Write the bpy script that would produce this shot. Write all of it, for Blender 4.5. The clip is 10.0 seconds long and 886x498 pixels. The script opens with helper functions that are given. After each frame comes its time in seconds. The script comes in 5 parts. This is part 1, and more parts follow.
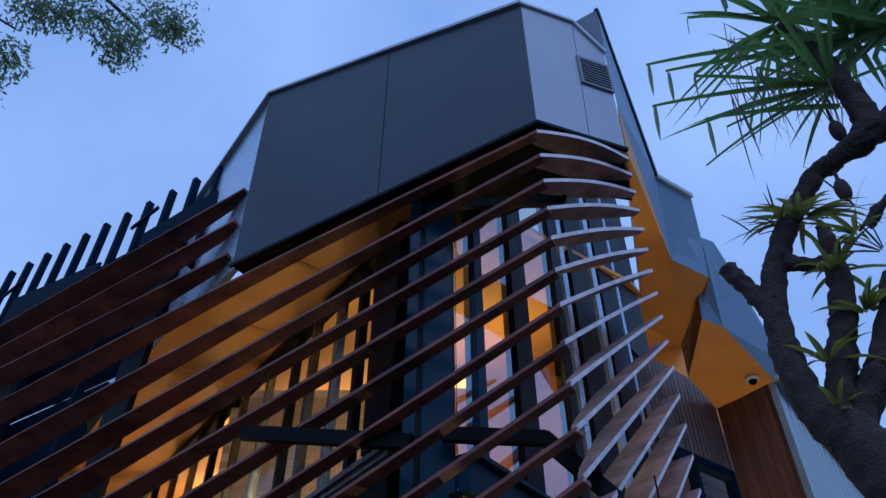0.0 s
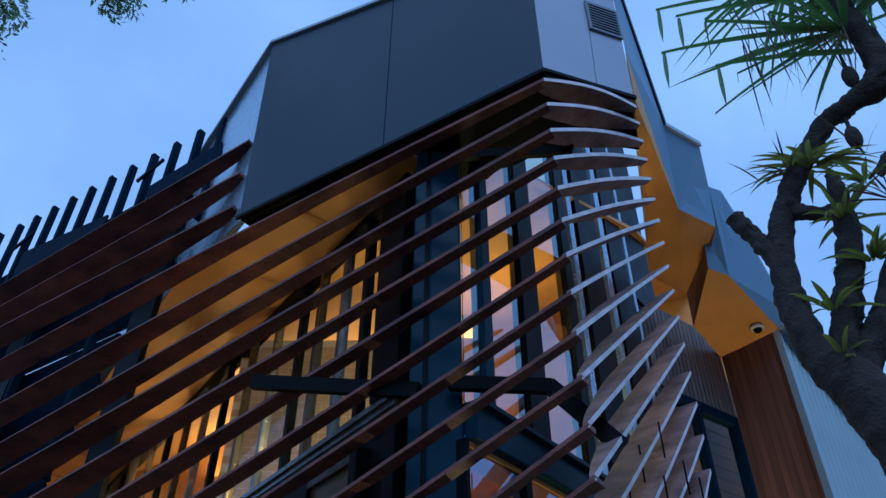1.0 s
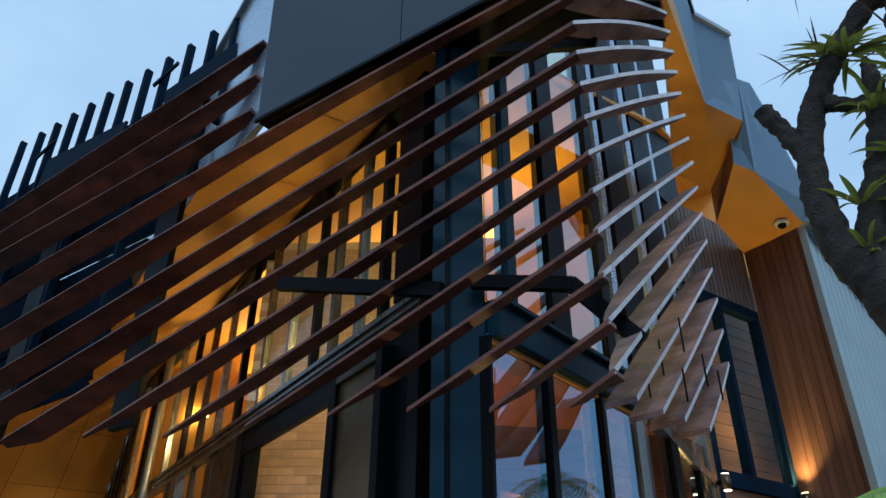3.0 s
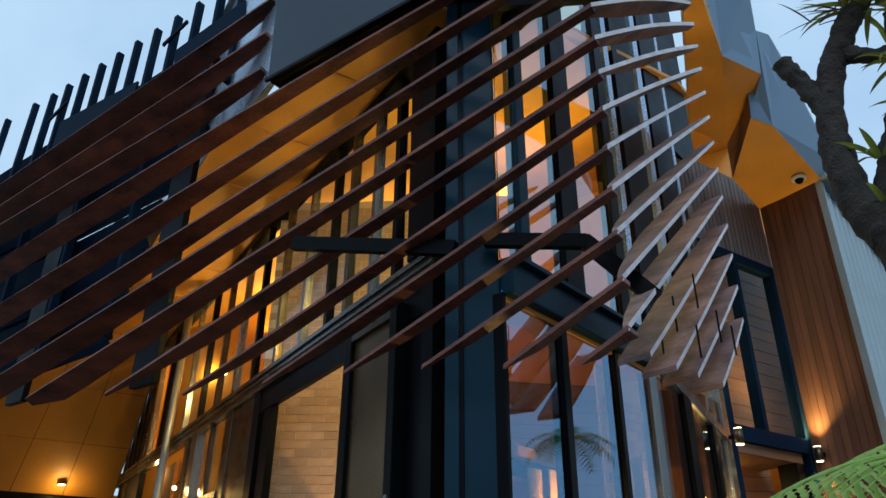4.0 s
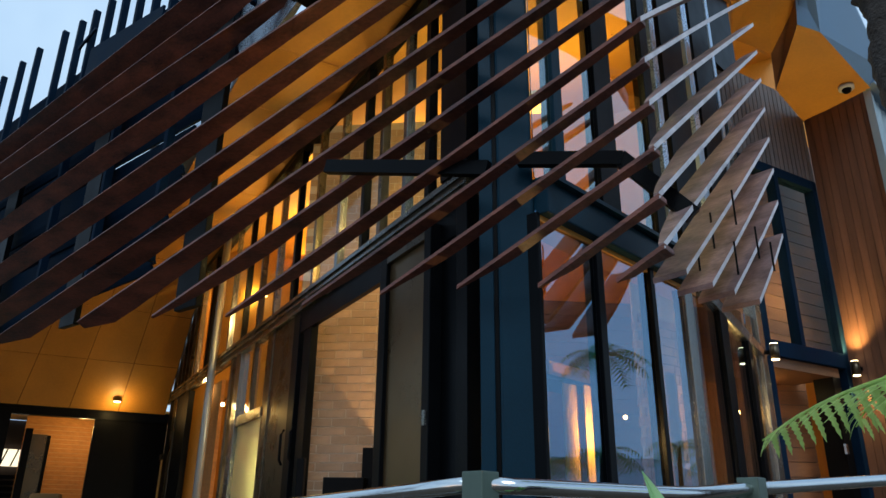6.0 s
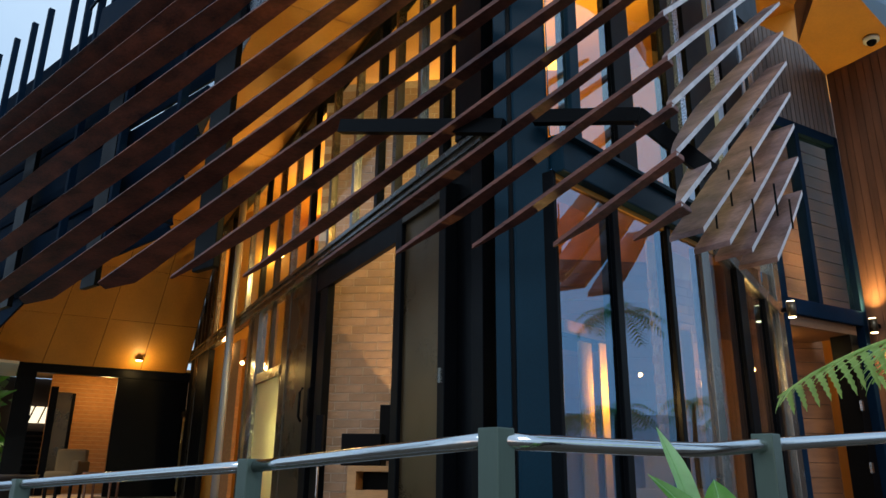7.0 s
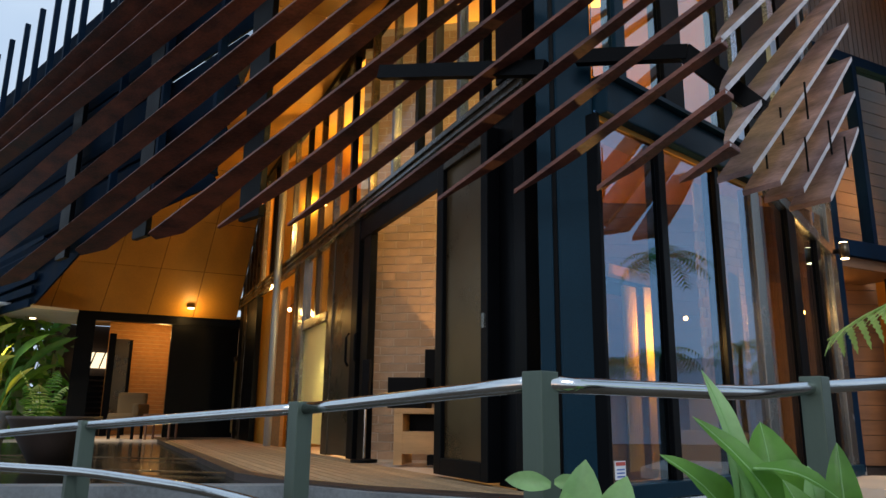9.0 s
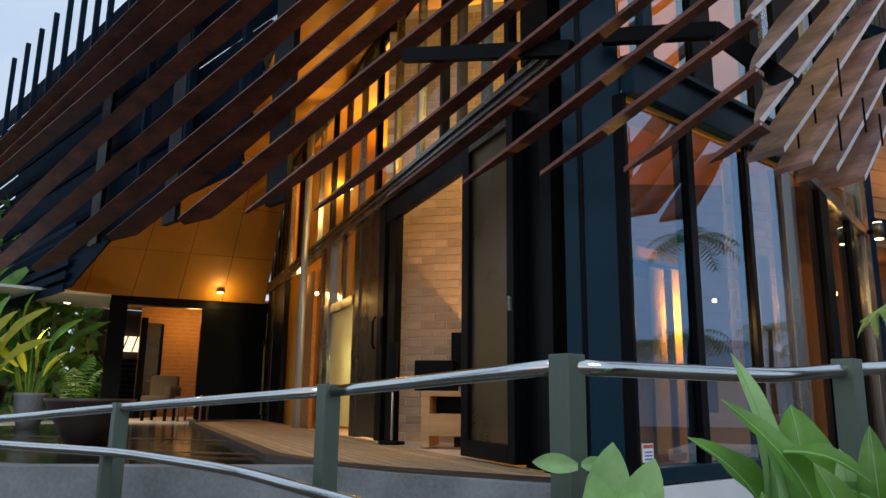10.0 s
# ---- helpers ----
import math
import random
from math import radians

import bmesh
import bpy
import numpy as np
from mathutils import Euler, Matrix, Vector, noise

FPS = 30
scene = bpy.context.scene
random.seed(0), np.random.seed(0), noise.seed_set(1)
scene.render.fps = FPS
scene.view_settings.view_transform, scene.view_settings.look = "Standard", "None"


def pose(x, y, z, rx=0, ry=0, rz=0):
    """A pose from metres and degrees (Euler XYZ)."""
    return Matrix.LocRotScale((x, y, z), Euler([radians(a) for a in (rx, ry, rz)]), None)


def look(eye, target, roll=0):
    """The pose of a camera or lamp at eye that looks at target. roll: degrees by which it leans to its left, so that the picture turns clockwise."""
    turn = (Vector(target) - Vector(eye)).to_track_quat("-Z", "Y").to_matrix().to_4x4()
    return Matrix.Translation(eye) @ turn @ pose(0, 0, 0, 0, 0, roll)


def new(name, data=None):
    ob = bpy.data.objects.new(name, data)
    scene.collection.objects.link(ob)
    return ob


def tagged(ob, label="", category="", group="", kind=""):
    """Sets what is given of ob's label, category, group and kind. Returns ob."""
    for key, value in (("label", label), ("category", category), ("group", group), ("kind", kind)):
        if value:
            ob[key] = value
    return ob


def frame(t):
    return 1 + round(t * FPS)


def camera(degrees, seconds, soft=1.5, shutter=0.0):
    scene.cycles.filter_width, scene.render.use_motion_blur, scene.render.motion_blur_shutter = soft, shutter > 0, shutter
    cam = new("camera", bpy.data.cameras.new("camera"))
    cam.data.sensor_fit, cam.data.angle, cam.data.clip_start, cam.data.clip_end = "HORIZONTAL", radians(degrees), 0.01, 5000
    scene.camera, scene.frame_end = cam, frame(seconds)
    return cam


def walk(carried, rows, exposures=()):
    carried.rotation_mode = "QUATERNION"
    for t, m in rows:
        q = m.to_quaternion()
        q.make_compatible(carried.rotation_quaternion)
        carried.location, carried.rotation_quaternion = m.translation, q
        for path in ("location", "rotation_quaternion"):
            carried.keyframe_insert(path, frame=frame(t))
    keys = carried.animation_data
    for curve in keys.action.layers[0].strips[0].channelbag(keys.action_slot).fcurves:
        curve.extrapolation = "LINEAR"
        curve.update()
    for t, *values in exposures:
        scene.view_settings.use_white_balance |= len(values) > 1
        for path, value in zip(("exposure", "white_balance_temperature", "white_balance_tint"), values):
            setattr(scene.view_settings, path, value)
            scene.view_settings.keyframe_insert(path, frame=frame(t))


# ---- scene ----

cam = camera(62.76, 10.0)
EYE = (0.0, 0.0, 0.42)  # the deck lies at z = 0, the garden lower
# seconds, yaw, pitch, lean
TURNS = [
    (0.0, 0.0, 41.861, 0.094), (0.5, 0.284, 39.970, 0.128), (1.0, 0.626, 37.993, 0.171), (1.5, 1.060, 35.882, 0.196),
    (2.0, 1.559, 33.874, 0.248), (2.5, 2.081, 31.957, 0.285), (4.0, 3.766, 26.885, 0.410), (4.5, 4.490, 25.318, 0.435),
    (5.0, 5.250, 23.781, 0.479), (5.5, 5.973, 22.245, 0.521), (7.0, 7.846, 17.427, 0.624), (7.5, 8.561, 16.019, 0.624),
    (8.0, 9.364, 14.856, 0.674), (8.5, 10.261, 13.905, 0.658), (9.0, 11.243, 13.139, 0.658), (9.5, 12.275, 12.449, 0.656),
    (10.0, 13.296, 11.800, 0.700),
]
EXPOSURES = [(0.0, 0.02, 4850, 24), (1.0, 0.08, 4550, 12), (1.6, 0.14, 4400, -4), (1.9, 0.3, 4600, -20), (2.5, 0.42, 4850, -18), (2.9, 0.46, 5700, 4), (4.0, 0.56, 6250, 6), (7.0, 0.66, 6450, 10), (10.0, 0.69, 7250, 16)]
walk(cam, [(t, pose(*EYE, 90 + pitch, 0, yaw) @ pose(0, 0, 0, 0, 0, lean)) for t, yaw, pitch, lean in TURNS], EXPOSURES)

# ---- light ----
world = bpy.data.worlds.new("dusk")
scene.world = world
world.use_nodes = True
wn = world.node_tree
wn.nodes.clear()
w_out = wn.nodes.new("ShaderNodeOutputWorld")
w_bg = wn.nodes.new("ShaderNodeBackground")
w_sky = wn.nodes.new("ShaderNodeTexSky")
w_sky.sky_type = "NISHITA"
w_sky.sun_disc = False
w_sky.sun_elevation = radians(4)
w_sky.sun_rotation = radians(200)
w_bg.inputs["Strength"].default_value = 0.105
w_co = wn.nodes.new("ShaderNodeTexCoord")
w_no = wn.nodes.new("ShaderNodeTexNoise")
w_no.inputs["Scale"].default_value = 2.2
w_no.inputs["Detail"].default_value = 5
w_no.inputs["Roughness"].default_value = 0.5
w_ra = wn.nodes.new("ShaderNodeValToRGB")
w_ra.color_ramp.elements[0].position = 0.36
w_ra.color_ramp.elements[0].color = (2.7, 4.0, 5.9, 1)
w_ra.color_ramp.elements[1].position = 0.72
w_ra.color_ramp.elements[1].color = (4.6, 6.0, 7.4, 1)
w_mix = wn.nodes.new("ShaderNodeMix")
w_mix.data_type = "RGBA"
w_mix.inputs[0].default_value = 0.85
wn.links.new(w_co.outputs["Generated"], w_no.inputs["Vector"])
wn.links.new(w_no.outputs["Fac"], w_ra.inputs["Fac"])
wn.links.new(w_sky.outputs["Color"], w_mix.inputs[6])
wn.links.new(w_ra.outputs["Color"], w_mix.inputs[7])
wn.links.new(w_mix.outputs[2], w_bg.inputs["Color"])
wn.links.new(w_bg.outputs["Background"], w_out.inputs["Surface"])

sun = new("sun", bpy.data.lights.new("sun", "SUN"))
sun.data.energy, sun.data.angle, sun.data.color = 0.8, radians(25), (0.8, 0.9, 1.0)
sun.matrix_world = look((3, -8, 12), (0, 4, 0))


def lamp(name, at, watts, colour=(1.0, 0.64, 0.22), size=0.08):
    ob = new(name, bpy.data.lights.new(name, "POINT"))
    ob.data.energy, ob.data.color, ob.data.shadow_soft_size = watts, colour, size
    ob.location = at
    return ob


def panel_lamp(name, at, target, watts, size, colour=(1.0, 0.64, 0.20)):
    ob = new(name, bpy.data.lights.new(name, "AREA"))
    ob.data.energy, ob.data.color, ob.data.size = watts, colour, size
    ob.matrix_world = look(at, target)
    return ob


# ---- materials ----
def material(name, colour, rough=0.6, metal=0.0, vary=0.25, scale=6.0, bump=0.15, fine=60.0, stretch=(1, 1, 1), dark=None, coat=0.0, spec=0.5, island=0.0):
    """A surface with stains at one scale and grain at a finer one."""
    m = bpy.data.materials.new(name)
    m.use_nodes = True
    nt = m.node_tree
    b = nt.nodes["Principled BSDF"]
    b.inputs["Roughness"].default_value = rough
    b.inputs["Metallic"].default_value = metal
    b.inputs["Coat Weight"].default_value = coat
    b.inputs["Specular IOR Level"].default_value = spec
    co = nt.nodes.new("ShaderNodeTexCoord")
    mp = nt.nodes.new("ShaderNodeMapping")
    mp.inputs["Scale"].default_value = stretch
    nt.links.new(co.outputs["Object"], mp.inputs["Vector"])
    big = nt.nodes.new("ShaderNodeTexNoise")
    big.inputs["Scale"].default_value = scale
    big.inputs["Detail"].default_value = 4
    small = nt.nodes.new("ShaderNodeTexNoise")
    small.inputs["Scale"].default_value = fine
    small.inputs["Detail"].default_value = 3
    nt.links.new(mp.outputs["Vector"], big.inputs["Vector"])
    nt.links.new(mp.outputs["Vector"], small.inputs["Vector"])
    add = nt.nodes.new("ShaderNodeMath")
    add.operation = "MULTIPLY_ADD"
    add.inputs[1].default_value = 0.4
    nt.links.new(small.outputs["Fac"], add.inputs[0])
    nt.links.new(big.outputs["Fac"], add.inputs[2])
    ramp = nt.nodes.new("ShaderNodeValToRGB")
    ramp.color_ramp.elements[0].position = 0.45
    ramp.color_ramp.elements[1].position = 0.95
    d = dark or tuple(c * (1 - vary) for c in colour)
    l = tuple(min(1, c * (1 + vary * 0.6)) for c in colour)
    ramp.color_ramp.elements[0].color = (*d, 1)
    ramp.color_ramp.elements[1].color = (*l, 1)
    nt.links.new(add.outputs["Value"], ramp.inputs["Fac"])
    last = ramp.outputs["Color"]
    if island:
        info = nt.nodes.new("ShaderNodeObjectInfo")
        hsv = nt.nodes.new("ShaderNodeHueSaturation")
        span = nt.nodes.new("ShaderNodeMapRange")
        span.inputs["To Min"].default_value = 1 - island
        span.inputs["To Max"].default_value = 1 + island
        nt.links.new(info.outputs["Random"], span.inputs["Value"])
        nt.links.new(span.outputs["Result"], hsv.inputs["Value"])
        nt.links.new(last, hsv.inputs["Color"])
        last = hsv.outputs["Color"]
    nt.links.new(last, b.inputs["Base Color"])
    rr = nt.nodes.new("ShaderNodeMapRange")
    rr.inputs["To Min"].default_value = max(0.02, rough - 0.12)
    rr.inputs["To Max"].default_value = min(1, rough + 0.12)
    nt.links.new(add.outputs["Value"], rr.inputs["Value"])
    nt.links.new(rr.outputs["Result"], b.inputs["Roughness"])
    if bump:
        bp = nt.nodes.new("ShaderNodeBump")
        bp.inputs["Strength"].default_value = bump
        bp.inputs["Distance"].default_value = 0.01
        nt.links.new(small.outputs["Fac"], bp.inputs["Height"])
        nt.links.new(bp.outputs["Normal"], b.inputs["Normal"])
    return m


def glow(name, colour, strength):
    m = bpy.data.materials.new(name)
    m.use_nodes = True
    b = m.node_tree.nodes["Principled BSDF"]
    b.inputs["Base Color"].default_value = (*colour, 1)
    b.inputs["Emission Color"].default_value = (*colour, 1)
    b.inputs["Emission Strength"].default_value = strength
    return m


def glass(name, tint=(0.9, 0.95, 0.95), rough=0.0):
    m = bpy.data.materials.new(name)
    m.use_nodes = True
    nt = m.node_tree
    b = nt.nodes["Principled BSDF"]
    b.inputs["Base Color"].default_value = (*tint, 1)
    b.inputs["Roughness"].default_value = rough
    b.inputs["Transmission Weight"].default_value = 1.0
    b.inputs["IOR"].default_value = 2.2
    return m


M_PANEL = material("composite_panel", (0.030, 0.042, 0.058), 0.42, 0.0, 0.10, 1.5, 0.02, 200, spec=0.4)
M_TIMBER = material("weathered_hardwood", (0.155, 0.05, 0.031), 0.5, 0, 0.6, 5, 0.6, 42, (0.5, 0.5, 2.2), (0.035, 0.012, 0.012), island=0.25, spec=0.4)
# The blades' timber, greyed and paled as the sky lights it round the corner.
M_TIMBER_SKYLIT = material("hardwood_skylit", (0.25, 0.165, 0.158), 0.6, 0, 0.5, 5, 0.45, 38, (0.6, 0.6, 1.5), (0.07, 0.04, 0.036), island=0.2, spec=0.35)
# Pale colour puts skylight on the blades' outer edges.
M_EDGE = material("blade_edge_skylit", (0.60, 0.56, 0.58), 0.7, 0, 0.25, 8, 0.2, 60)
M_BLACK = material("black_powder_coat", (0.0018, 0.0022, 0.003), 0.36, 0, 0.3, 3, 0.02, 150, spec=0.08)
M_STEEL = material("dark_teal_steel", (0.0032, 0.024, 0.042), 0.3, 0.0, 0.3, 1.0, 0.03, 90, spec=0.1)
M_ANOD = material("anodised_frame", (0.20, 0.20, 0.19), 0.2, 0.8, 0.15, 3, 0.02, 120)
M_BRONZE = material("dark_bronze_frame", (0.09, 0.068, 0.042), 0.24, 0.75, 0.2, 3, 0.02, 120)
M_PLY = material("oiled_plywood", (0.54, 0.25, 0.036), 0.5, 0, 0.18, 1.6, 0.06, 30, (1, 1, 0.25))
M_BRICK = material("tan_brick", (0.44, 0.29, 0.19), 0.85, 0, 0.2, 7, 0.4, 90, island=0.16)
M_MORTAR = material("pale_mortar", (0.64, 0.53, 0.41), 0.95, 0, 0.15, 9, 0.3, 120)
M_CLAD = material("brown_timber_cladding", (0.15, 0.065, 0.035), 0.6, 0, 0.35, 4, 0.25, 50, (3, 3, 0.25), island=0.12)
M_GREYCLAD = material("silvered_timber_batten", (0.17, 0.13, 0.115), 0.7, 0, 0.3, 4, 0.3, 60, (3, 3, 0.3), island=0.2)
M_CORRU = material("corrugated_steel", (0.33, 0.40, 0.42), 0.42, 0.3, 0.12, 2, 0.03, 100)
M_FASCIA = material("grey_blue_fascia", (0.15, 0.24, 0.34), 0.45, 0.1, 0.1, 1.5, 0.03, 120)
M_CONC = material("rendered_concrete", (0.17, 0.19, 0.20), 0.8, 0, 0.45, 2.0, 0.3, 40)
M_WHITE = material("pale_plinth", (0.62, 0.66, 0.68), 0.7, 0, 0.08, 3, 0.1, 60)
M_CHROME = material("polished_steel", (0.60, 0.63, 0.64), 0.1, 1.0, 0.1, 4, 0.02, 80)
M_POST = material("brushed_post", (0.10, 0.135, 0.11), 0.36, 0.55, 0.12, 3, 0.04, 140, (1, 1, 0.1))
M_DECK = material("deck_board", (0.38, 0.25, 0.14), 0.55, 0, 0.3, 4, 0.25, 50, island=0.15)
M_TILE = material("floor_tile", (0.55, 0.44, 0.35), 0.5, 0, 0.1, 3, 0.05, 60)
M_OAK = material("light_wood", (0.42, 0.24, 0.10), 0.45, 0, 0.3, 3, 0.1, 40, (0.3, 1, 3))
M_WATER = material("dark_pond_water", (0.01, 0.014, 0.012), 0.06, 0, 0.2, 3, 0.08, 8)
M_SOIL = material("garden_soil", (0.06, 0.045, 0.03), 0.95, 0, 0.4, 3, 0.6, 40)
M_GLASS = glass("window_glass")
# Tints carry light: yellow for the warm room behind, blue for mirrored sky.
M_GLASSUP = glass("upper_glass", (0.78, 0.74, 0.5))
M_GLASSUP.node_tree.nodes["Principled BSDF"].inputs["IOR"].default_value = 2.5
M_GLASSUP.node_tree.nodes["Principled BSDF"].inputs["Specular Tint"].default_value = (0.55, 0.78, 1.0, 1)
M_GLASS2 = glass("reflective_glass", (0.40, 0.38, 0.36))
M_GLASS2.node_tree.nodes["Principled BSDF"].inputs["IOR"].default_value = 2.7
# Blue specular tint deepens the mirrored sky.
M_GLASS2.node_tree.nodes["Principled BSDF"].inputs["Specular Tint"].default_value = (0.30, 0.63, 1.0, 1)
M_GLASS3 = glass("clear_glass")
M_GLASS3.node_tree.nodes["Principled BSDF"].inputs["IOR"].default_value = 1.08
M_LEAFDOOR = material("dark_bronze_panel", (0.16, 0.10, 0.045), 0.25, 0.8, 0.2, 2, 0.03, 120)
M_FROST = glass("frosted_glass", (0.92, 0.90, 0.45), 0.5)
M_LAMP = glow("warm_lamp", (1.0, 0.78, 0.42), 7)

M_AMBER = glow("amber_diffuser", (1.0, 0.52, 0.04), 0.9)
M_NAVY = material("dark_blue_steel", (0.003, 0.013, 0.030), 0.6, 0, 0.3, 3, 0.03, 90, spec=0.05)
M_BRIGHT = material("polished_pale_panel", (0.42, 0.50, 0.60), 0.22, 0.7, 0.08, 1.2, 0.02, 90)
# The same panel, paled to carry bright sky on its right-hand faces.
M_PANEL_SKYLIT = material("composite_panel_skylit", (0.34, 0.37, 0.44), 0.4, 0.0, 0.08, 1.5, 0.02, 200, spec=0.6)
M_GREYMETAL = material("grey_vent_metal", (0.16, 0.18, 0.21), 0.5, 0.2, 0.1, 4, 0.02, 100)
M_COPING = material("pale_metal", (0.38, 0.42, 0.45), 0.4, 0.5, 0.12, 4, 0.02, 100)
M_BOARD = material("warm_timber_boards", (0.18, 0.08, 0.036), 0.5, 0, 0.3, 4, 0.15, 50, (0.4, 0.4, 3), island=0.12)
M_BROWNTRIM = material("dark_brown_trim", (0.035, 0.021, 0.016), 0.5, 0, 0.3, 4, 0.1, 60)
M_BRICKFAR = material("tan_brick_far", (0.38, 0.175, 0.055), 0.85, 0, 0.25, 9, 0.3, 40, (1, 1, 3))
M_PAPER = material("white_paper", (0.75, 0.76, 0.78), 0.7, 0, 0.04, 4, 0.0, 60)
M_RED = material("red_print", (0.5, 0.08, 0.06), 0.6, 0, 0.05, 4, 0.0, 60)
M_BLUE = material("blue_print", (0.06, 0.14, 0.4), 0.6, 0, 0.05, 4, 0.0, 60)
M_CURTAIN = material("straw_curtain", (0.62, 0.42, 0.12), 0.8, 0, 0.15, 6, 0.1, 90)
M_CHAIR = material("olive_brown_cloth", (0.10, 0.065, 0.032), 0.85, 0, 0.15, 5, 0.2, 120)
M_CLOTH = material("tan_cloth", (0.36, 0.20, 0.09), 0.9, 0, 0.15, 5, 0.2, 120)
M_GREYCLOTH = material("grey_cloth", (0.35, 0.36, 0.42), 0.9, 0, 0.12, 5, 0.2, 120)
M_LITPANE = glow("lit_window", (1.0, 0.85, 0.6), 0.9)
M_BARK = material("rough_bark", (0.034, 0.026, 0.021), 0.9, 0, 0.6, 14, 1.0, 70)


def leafy(name, colour, rough=0.45):
    m = material(name, colour, rough, 0, 0.35, 7, 0.1, 60)
    b = m.node_tree.nodes["Principled BSDF"]
    b.inputs["Subsurface Weight"].default_value = 0.0
    t = m.node_tree.nodes.new("ShaderNodeBsdfTranslucent")
    t.inputs["Color"].default_value = (*[min(1, c * 1.5) for c in colour], 1)
    x = m.node_tree.nodes.new("ShaderNodeMixShader")
    x.inputs[0].default_value = 0.4
    o = m.node_tree.nodes["Material Output"]
    m.node_tree.links.new(b.outputs["BSDF"], x.inputs[1])
    m.node_tree.links.new(t.outputs["BSDF"], x.inputs[2])
    m.node_tree.links.new(x.outputs["Shader"], o.inputs["Surface"])
    return m


M_LEAF = leafy("green_leaf", (0.10, 0.27, 0.035))
M_LEAFPALE = leafy("pale_green_leaf", (0.28, 0.50, 0.20))
M_LEAFYEL = leafy("yellow_green_leaf", (0.30, 0.34, 0.03))
M_LEAFDK = leafy("dark_green_leaf", (0.07, 0.22, 0.055))
M_FERN = leafy("fern_leaf", (0.42, 0.58, 0.17))
M_STRAP = leafy("strap_leaf", (0.10, 0.19, 0.05))
M_EPI = leafy("epiphyte_leaf", (0.17, 0.19, 0.035))
M_DEAD = leafy("withered_leaf", (0.09, 0.055, 0.04))
M_GUM = leafy("gum_leaf", (0.14, 0.20, 0.09))

# ---- builders ----
def bx(bm, a, b, m=None):
    """A box from corner to corner, turned by m."""
    vs = [bm.verts.new((x, y, z)) for x in (a[0], b[0]) for y in (a[1], b[1]) for z in (a[2], b[2])]
    if m is not None:
        for v in vs:
            v.co = m @ v.co
    for f in ((0, 1, 3, 2), (4, 6, 7, 5), (0, 4, 5, 1), (2, 3, 7, 6), (0, 2, 6, 4), (1, 5, 7, 3)):
        bm.faces.new([vs[i] for i in f])
    return vs


def finish(bm, name, mat, bevel=0.0, smooth=False):
    if bevel:
        bmesh.ops.bevel(bm, geom=bm.edges[:], offset=bevel, segments=2, affect="EDGES", profile=0.6)
    bmesh.ops.recalc_face_normals(bm, faces=bm.faces[:])
    me = bpy.data.meshes.new(name)
    bm.to_mesh(me)
    bm.free()
    for mm in (mat if isinstance(mat, (list, tuple)) else [mat]):
        me.materials.append(mm)
    if smooth:
        for p in me.polygons:
            p.use_smooth = True
    return me


def part(name, bm, mat, parent=None, label="", bevel=0.0, smooth=False):
    ob = new(name, finish(bm, name, mat, bevel, smooth))
    if parent is not None:
        ob.parent = parent
    if label:
        ob["label"] = label
    return ob


def thing(name, label, category, group="", kind="", at=(0, 0, 0)):
    ob = new(name)
    ob.empty_display_size = 0.1
    ob.location = at
    return tagged(ob, label, category, group, kind)


def beam(a, b, w, h, up=(0, 0, 1)):
    """A bar from a to b, w wide and h high."""
    a, b = Vector(a), Vector(b)
    d = (b - a).normalized()
    side = d.cross(Vector(up)).normalized()
    top = side.cross(d)
    bm = bmesh.new()
    vs = []
    for p in (a, b):
        for i, j in ((-1, -1), (1, -1), (1, 1), (-1, 1)):
            vs.append(bm.verts.new(p + side * w / 2 * i + top * h / 2 * j))
    for f in ((3, 2, 1, 0), (4, 5, 6, 7), (0, 1, 5, 4), (1, 2, 6, 5), (2, 3, 7, 6), (3, 0, 4, 7)):
        bm.faces.new([vs[i] for i in f])
    return bm


def slab(pts, thick, direction=None):
    """A flat plate through the points, thickened along its normal or a given way."""
    bm = bmesh.new()
    ps = [Vector(p) for p in pts]
    n = Vector(direction) if direction is not None else (ps[1] - ps[0]).cross(ps[2] - ps[0]).normalized()
    a = [bm.verts.new(p) for p in ps]
    b = [bm.verts.new(p + n * thick) for p in ps]
    bm.faces.new(a)
    bm.faces.new(b[::-1])
    for i in range(len(a)):
        j = (i + 1) % len(a)
        bm.faces.new((a[i], b[i], b[j], a[j]))
    return bm


def tube(pts, radii, sides=10, caps=True):
    bm = bmesh.new()
    rings = []
    ps = [Vector(p) for p in pts]
    ref = Vector((0.13, 0.21, 1)).normalized()
    for i, p in enumerate(ps):
        d = (ps[min(i + 1, len(ps) - 1)] - ps[max(i - 1, 0)]).normalized()
        s = d.cross(ref)
        if s.length < 0.05:
            s = d.cross(Vector((1, 0, 0)))
        s.normalize()
        u = s.cross(d)
        r = radii[i] if isinstance(radii, (list, tuple)) else radii
        rings.append([bm.verts.new(p + (s * math.cos(k * math.tau / sides) + u * math.sin(k * math.tau / sides)) * r) for k in range(sides)])
    for a, b in zip(rings, rings[1:]):
        for k in range(sides):
            bm.faces.new((a[k], a[(k + 1) % sides], b[(k + 1) % sides], b[k]))
    if caps:
        bm.faces.new(rings[0][::-1])
        bm.faces.new(rings[-1])
    return bm


# ---- plan ----
def frame_of(origin, degrees_right):
    a = radians(degrees_right)
    return Vector((origin[0], origin[1], 0)), Vector((math.sin(a), math.cos(a), 0))


